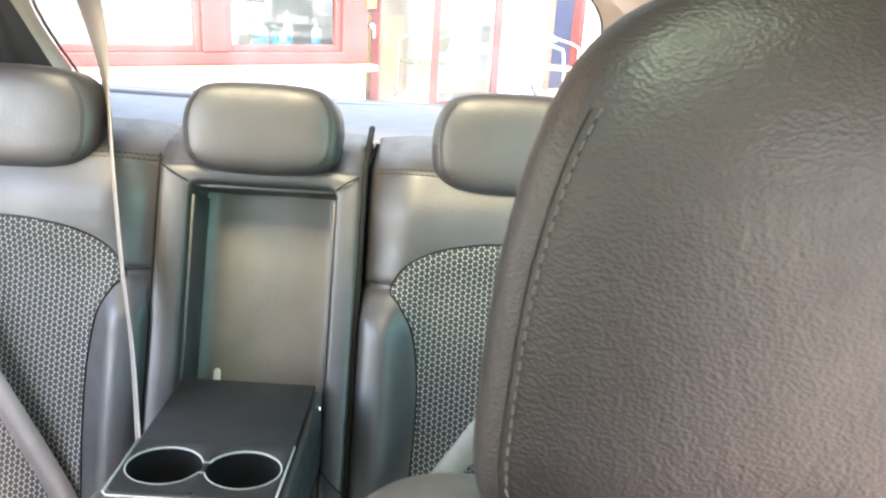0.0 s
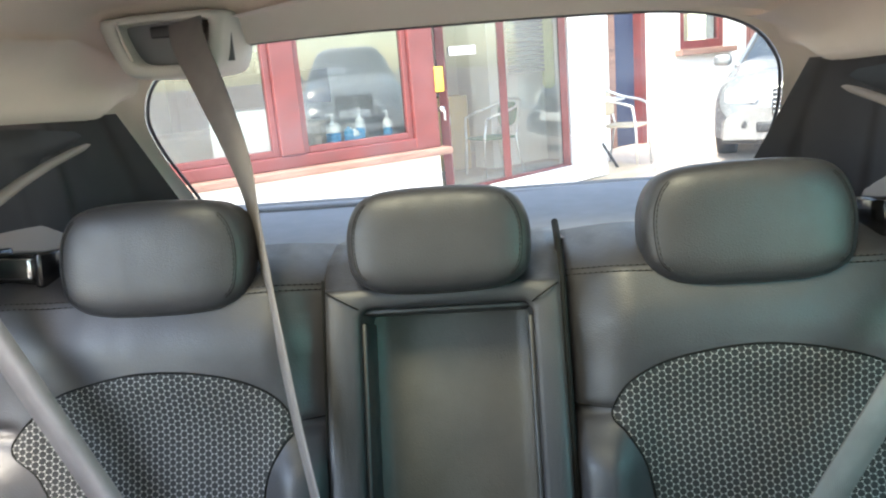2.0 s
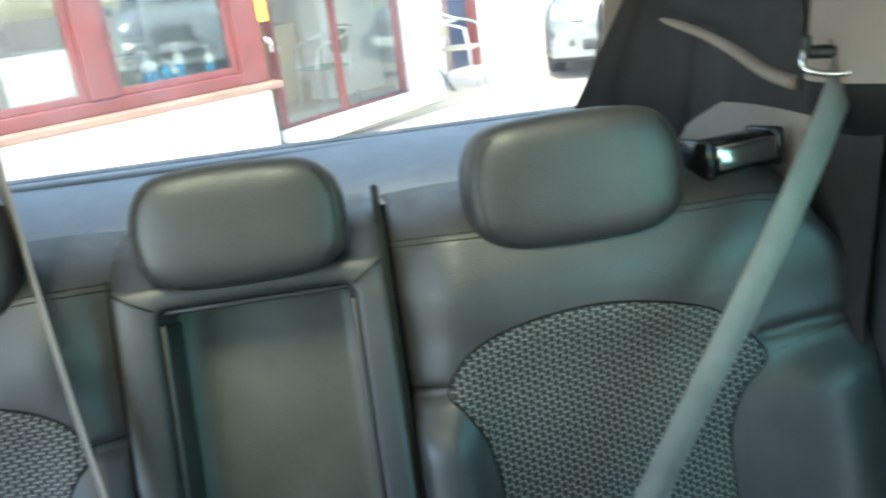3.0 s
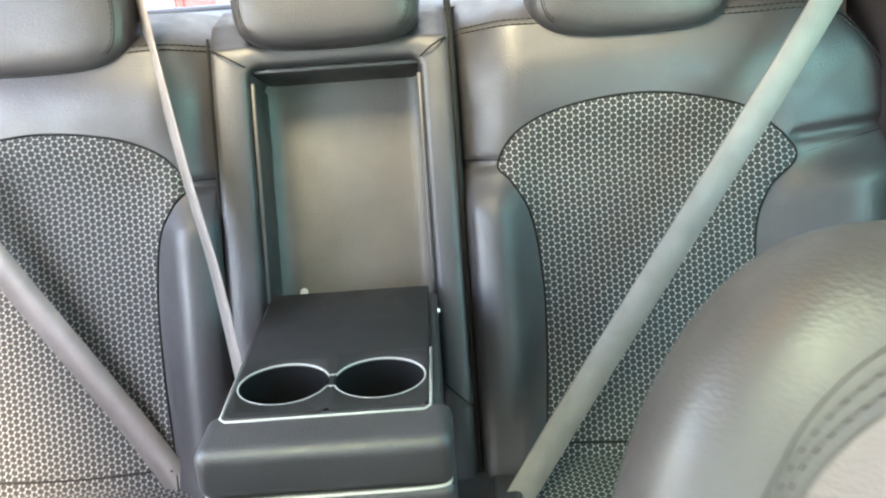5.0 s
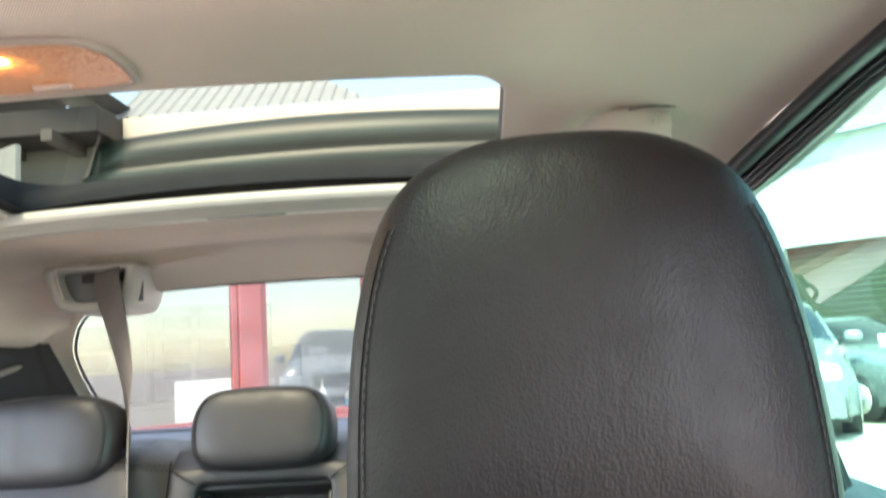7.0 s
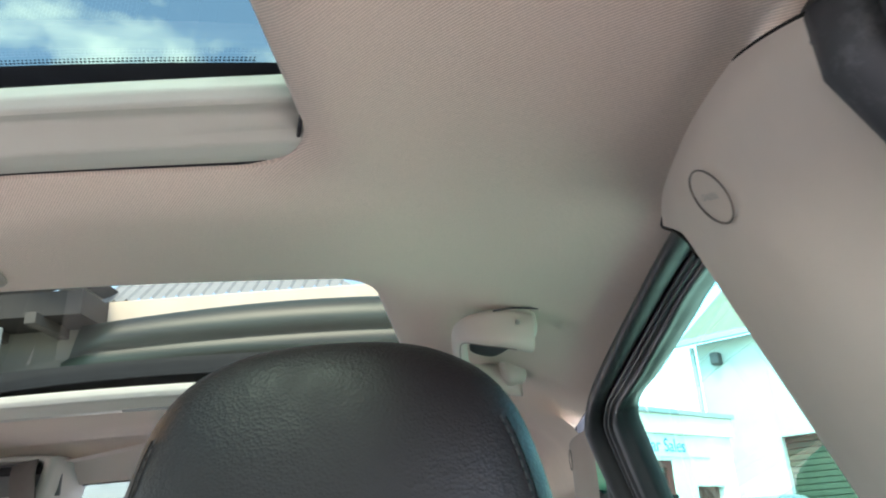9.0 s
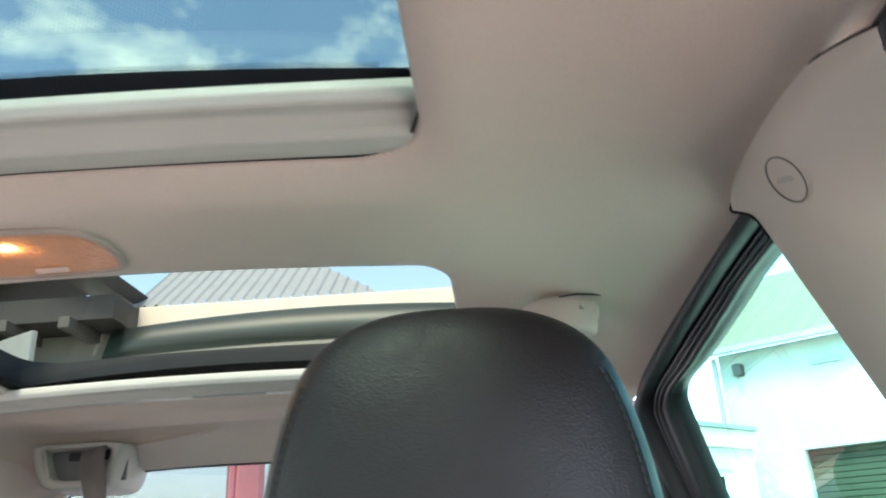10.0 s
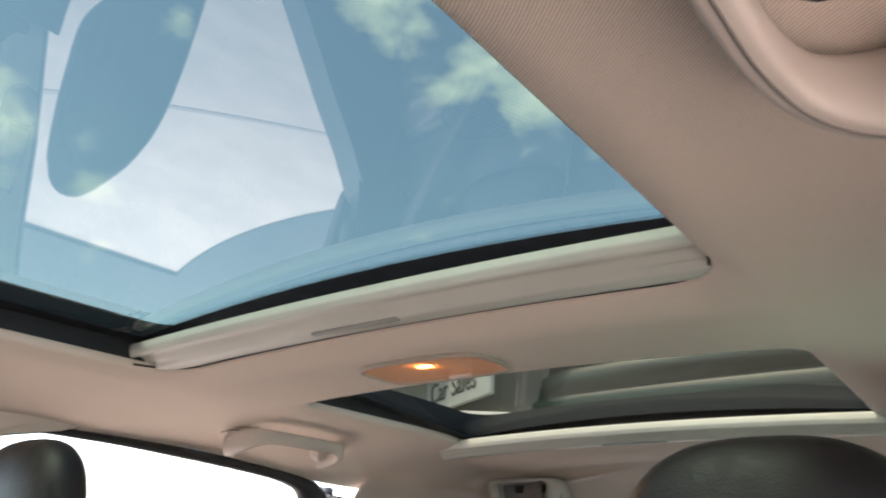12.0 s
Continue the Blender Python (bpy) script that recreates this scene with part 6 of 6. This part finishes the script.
for px, pz in ((-1.6, 1.35), (-0.6, 1.55), (0.1, 1.45)):
    pic = thing("wall_poster", label="printed poster on the shop's inner wall", category="poster", group="shop posters", m=FRONT @ pose(px, 3.59, pz))
    part("sheet", box((0.42, 0.008, 0.58), (0, 0, 0), 0.002), M_SIGN, pic)
    part("picture_field", box((0.34, 0.006, 0.26), (0, -0.006, 0.10), 0.002), plastic("poster_dark", (0.12, 0.14, 0.17), 0.6), pic, "dark picture field")
    for i in range(4):
        part("text_bar", box((0.30 - 0.05 * (i % 2), 0.006, 0.022), (0, -0.006, -0.09 - 0.045 * i), 0.002), M_GREYBIN, pic)
notice = thing("paper_notice", label="white paper notice taped inside the window", category="notice", group="notices", m=FRONT @ pose(-1.48, 0.06, 0.86))
part("sheet", box((0.40, 0.004, 0.30), (0, 0, 0), 0.001), M_PAPER, notice)
n3 = thing("door_card", label="small white card on the porch glass", category="notice", group="notices", m=Matrix.Translation(porch(0.17, 1.30)) @ pose(0, 0, 0, 0, 0, 46.9))
part("card", box((0.30, 0.006, 0.07), (0, -0.008, 0), 0.001), M_PAPER, n3)
n2 = thing("yellow_notice", label="yellow notice on the door frame", category="notice", group="notices", m=FRONT @ pose(0.03, -0.03, 1.10))
part("card", box((0.07, 0.012, 0.18), (0, 0, 0), 0.001), M_YELLOW, n2)
keyset = thing("door_lock", label="brass door lock with keys hanging", category="lock", m=FRONT @ pose(0.04, -0.02, 0.88))
part("cylinder", tube([(0, -0.02, 0), (0, 0.03, 0)], 0.02, 10), M_CHROME, keyset)
part("keys", box((0.012, 0.006, 0.07), (0.01, -0.02, -0.05), 0.002), M_ALU, keyset)
tele = thing("office_cabinet", label="dark office shelf unit with boxes", category="cabinet", m=FRONT @ pose(-0.45, 3.3, 0.06))
part("body", box((1.3, 0.4, 1.7), (0, 0, 0.85), 0.01), plastic("cabinet_grey", (0.12, 0.13, 0.13), 0.5), tele)
for z in (1.0, 1.25, 1.5):
    for x in (-0.42, -0.05, 0.34):
        part("box_file", box((0.28, 0.05, 0.16), (x, -0.22, z), 0.006), M_BLACK if x < 0 else M_SIGN, tele)
blind = thing("slatted_blind", (0.34, 8.35, 1.02), "grey slatted blind hanging inside the porch", "blind")
for i in range(18):
    part("slat", box((0.36, 0.035, 0.030), (0, 0, 0.05 + 0.043 * i), 0.004), M_GREYBIN, blind)
part("head_rail", box((0.38, 0.05, 0.05), (0, 0, 0.84), 0.008), M_SHEETROOF, blind)
cup = thing("low_cupboard", label="yellow-brown wooden low cupboard inside the porch", category="cupboard", m=Matrix.Translation((-0.60, 8.95, 0.06)) @ pose(0, 0, 0, 0, 0, 20))
M_HONEY = plastic("honey_wood", (0.36, 0.24, 0.07), 0.5, 40)
part("body", box((0.5, 0.4, 0.8), (0, 0, 0.4), 0.01), M_HONEY, cup)
for e in (-1, 1):
    leaf = part("door", box((0.235, 0.02, 0.7), (e * 0.122, -0.208, 0.40), 0.006), M_HONEY, cup)
    part("handle", box((0.012, 0.02, 0.09), (e * 0.03, -0.226, 0.55), 0.004), M_ALU, leaf)
hung2 = thing("hi_vis_vest", (0.56, 8.45, 0.85), "pale yellow high-visibility vest hanging up", "vest")
part("cloth", pillow(round_rect(0.13, 0.75, 0.05, 6), 0.05, 0.04), plastic("hi_vis", (0.70, 0.72, 0.42), 0.8, 80), hung2).matrix_local = lean((0, 0, 0.4), 0)


def tube_chair(at, turn, seat_mat, label, arms):
    c = thing("cafe_chair", label=label, category="chair", group="chairs by the shop", m=Matrix.Translation(at) @ pose(0, 0, 0, 0, 0, turn))
    part("seat", pillow(round_rect(0.42, 0.42, 0.10, 6), 0.015, 0.02), seat_mat, c).matrix_local = pose(0, 0, 0.44)
    part("backrest", pillow(round_rect(0.40, 0.24, 0.10, 6), 0.012, 0.012), seat_mat, c).matrix_local = lean((0, 0.20, 0.66), 12)
    for s in (-1, 1):
        part("leg", tube([(s * 0.22, -0.20, 0), (s * 0.21, -0.18, 0.44), (s * 0.24, -0.16, 0.64)] if arms else [(s * 0.20, -0.20, 0), (s * 0.19, -0.18, 0.44)], 0.013, 8), M_ALU, c)
        part("leg", tube([(s * 0.21, 0.26, 0), (s * 0.20, 0.18, 0.44), (s * 0.20, 0.26, 0.78)], 0.013, 8), M_ALU, c)
        if arms:
            part("arm", tube(smooth_loop([(s * 0.24, -0.16, 0.64), (s * 0.27, -0.05, 0.68), (s * 0.26, 0.12, 0.72), (s * 0.20, 0.25, 0.78)], 16, False), 0.013, 8), M_ALU, c)
    part("top_rail", tube(smooth_loop([(-0.20, 0.26, 0.78), (-0.1, 0.29, 0.80), (0.1, 0.29, 0.80), (0.20, 0.26, 0.78)], 12, False), 0.013, 8), M_ALU, c)


tube_chair((1.33, 8.55, 0), 62, M_WICKER, "aluminium cafe armchair with a cane seat", True)
tube_chair((-0.06, 8.30, 0.0), -62, M_GREENSEAT, "green padded chair on a bright metal frame", True)
table = thing("bistro_table", (0.99, 8.28, 0), "small round pale table on crossed dark legs", "table")
part("top", pillow([(0.30 * math.cos(a), 0.30 * math.sin(a)) for a in np.linspace(0, 2 * math.pi, 33)[:-1]], 0.012, 0.012, 6), M_ALU, table).matrix_local = pose(0, 0, 0.73)
for a in (30, 150, 270):
    part("leg", tube([(0.04 * math.cos(radians(a)), 0.04 * math.sin(radians(a)), 0.72), (0.03, 0, 0.36), (-0.26 * math.cos(radians(a)), -0.26 * math.sin(radians(a)), 0.012)], 0.014, 8), M_DARKTRIM, table)


def parked_car(at, turn, paint, label, tall=1.0, glass=None):
    """A saloon, nose along local -y."""
    car = thing("parked_car", label=label, category="car", group="parked cars", m=Matrix.Translation(at) @ pose(0, 0, 0, 0, 0, turn) @ Matrix.Diagonal((1, 1, tall, 1)))
    L, W = 4.6, 0.90

    def hood(y):
        t = (y + 2.3) / L
        return 0.55 + 0.33 * step(t, 0.0, 0.06) + 0.12 * step(t, 0.05, 0.32) - 0.06 * step(t, 0.9, 1.0)

    def body(u, v):
        y = -2.3 + L * v
        nose = 1 - 0.16 * (1 - step(v, 0, 0.10)) - 0.10 * step(v, 0.93, 1)
        a = math.pi * u
        x = W * nose * math.copysign(abs(math.cos(a)) ** 0.35, math.cos(a))
        z = 0.24 + (hood(y) - 0.24) * math.sin(a) ** 0.45
        return (x, y, z)
    part("body", sheet(body, 40, 60), paint, car)
    for yy in (-2.3, 2.3):
        e = bmesh.new()
        e.faces.new([e.verts.new(body(i / 20, 0 if yy < 0 else 1)) for i in range(21)])
        part("bumper", e, paint, car)
    part("underside", box((1.6, 4.3, 0.12), (0, 0, 0.24), 0.02), M_BLACK, car)

    def cabin(u, v):
        a = math.pi * u
        y = -0.95 + 2.75 * v
        h = 0.92 + 0.52 * step(v, 0.0, 0.34) * (1 - step(v, 0.62, 1.02))
        w = 0.80 - 0.17 * (h - 0.92) / 0.52
        return (w * math.copysign(abs(math.cos(a)) ** 0.4, math.cos(a)), y, 0.86 + (h - 0.86) * math.sin(a) ** 0.35)
    part("glasshouse", sheet(cabin, 30, 40), glass or M_CARGLASS, car, "car windows, dark or coloured pale for reflected sky")
    part("roof", sheet(lambda u, v: tuple(Vector(cabin(0.22 + 0.56 * u, 0.27 + 0.42 * v)) + Vector((0, 0, 0.006))), 14, 14), paint, car)
    for s in (-1, 1):
        part("pillar", tube([Vector(cabin(0.5 - s * 0.37, v)) + Vector((0, 0, 0.004)) for v in np.linspace(0.02, 0.33, 12)], 0.028, 8), paint, car)
        hl = part("headlight", pillow(round_rect(0.34, 0.15, 0.05, 6), 0.03, 0.03), M_LAMPGLASS, car, "clear headlight")
        hl.matrix_local = pose(s * 0.60, -2.20, 0.66, 78, 0, s * 22)
        part("mirror", pillow(round_rect(0.20, 0.13, 0.05, 6), 0.06, 0.05), paint, car).matrix_local = pose(s * 0.96, -0.62, 0.98, 90, 0, 0)
        for yy in (-1.42, 1.38):
            wh = part("wheel", tube([(s * 0.72, yy, 0.32), (s * 0.90, yy, 0.32)], 0.32, 28), M_RUBBER, car)
            part("rim", tube([(s * 0.88, yy, 0.32), (s * 0.915, yy, 0.32)], 0.21, 20), M_ALU, wh)
        part("fog_light", pillow(round_rect(0.18, 0.12, 0.04, 5), 0.02, 0.02), M_BLACK, car).matrix_local = pose(s * 0.62, -2.27, 0.40, 85, 0, s * 14)
    part("grille", box((0.62, 0.05, 0.26), (0, -2.315, 0.60), 0.02), M_BLACK, car, "dark grille")
    for i in range(5):
        part("grille_bar", box((0.6, 0.02, 0.012), (0, -2.345, 0.51 + 0.045 * i), 0.003), M_CHROME, car)
    part("lower_intake", box((0.9, 0.05, 0.10), (0, -2.305, 0.36), 0.02), M_BLACK, car)
    part("number_plate", box((0.50, 0.012, 0.11), (0, -2.36, 0.47), 0.003), M_PAPER, car, "blank plate")
    part("dash_paper", box((0.34, 0.01, 0.12), (0.25, -0.62, 1.10), 0.002), M_PAPER, car, "white card behind the windscreen").matrix_local = pose(0, -0.06, -0.02, 0, 0, 0)
    return car


parked_car((3.80, 10.1, 0), -22, M_SILVER, "silver saloon parked by the white wall")
# Reflected sky is put into the pale colour of this car's windows.
parked_car((7.5, 1.55, 0), -117, M_PALECAR, "tall pale silver car facing the shop front across the yard", 1.14, plastic("sky_lit_glass", (0.22, 0.235, 0.24), 0.1))
parked_car((5.0, 10.85, 0), 14, M_GREENCAR, "pale saloon with a card in its windscreen", 0.84)

# buildings seen through the side window
garage = thing("garage_building", label="white-rendered garage with a tiled roof and a slatted shutter", category="building", m=Matrix.Translation((4.22, 14.0, 0)) @ pose(0, 0, 0, 0, 0, -38))
G = Matrix.Translation((-4.40, -13.7, 0))


def gp(name, bm, mat, label=""):
    ob = part(name, bm, mat, garage, label, False)
    ob.matrix_local = G
    return ob


gp("wall", bx(4.55, 5.72, 14.0, 14.4, 0, 4.26), M_OLDRENDER, "white-rendered gable front")
gp("wall", bx(5.72, 9.2, 14.0, 14.4, 2.46, 4.26), M_OLDRENDER)
gp("wall", bx(9.2, 14, 14.0, 14.4, 0, 4.26), M_OLDRENDER)
gp("side_wall", bx(4.55, 4.8, 14.4, 20, 0, 4.26), M_OLDRENDER)
for i in range(25):
    gp("slat", box((3.5, 0.03, 0.088), (7.46, 14.18, 0.08 + i * 0.097), 0.012), M_SHUTTER)
gp("shutter_back", bx(5.72, 9.2, 14.24, 14.28, 0, 2.46), M_DARKTRIM)
tl = bmesh.new()
sheet(lambda u, v: (4.35 + 10 * u, 13.7 + 4.4 * v, 4.30 + 2.5 * v + 0.03 * abs(math.sin(u * 10 / 0.30 * math.pi))), 220, 10, bm=tl)
gp("roof", tl, M_TILE, "weathered buff tiled roof")
gp("gutter", bar_between((4.3, 13.68, 4.26), (14.3, 13.68, 4.26), 0.11, 0.09), M_SHEETROOF, "grey gutter")
gp("downpipe", bar_between((4.50, 13.92, 4.2), (4.50, 13.92, 0), 0.07, 0.07, (1, 0, 0)), M_SHEETROOF, "grey downpipe")
gp("wall_lamp", box((0.16, 0.2, 0.22), (4.92, 13.9, 3.92), 0.03), M_DARKTRIM, "dark wall lamp")
gp("vent", box((0.5, 0.03, 0.08), (6.36, 13.98, 3.84), 0.01), M_GREYBIN, "small wall vent")
aerial = thing("aerial", (5.05, 15.2, 4.9), "thin metal roof aerial", "aerial")
part("mast", tube([(0, 0, -0.4), (0, 0, 1.0)], 0.02, 6), M_ALU, aerial)
for i, w in enumerate((0.5, 0.4, 0.3)):
    part("rod", tube([(-w, 0, 0.9 - 0.1 * i), (w, 0, 0.9 - 0.1 * i)], 0.012, 6), M_ALU, aerial)
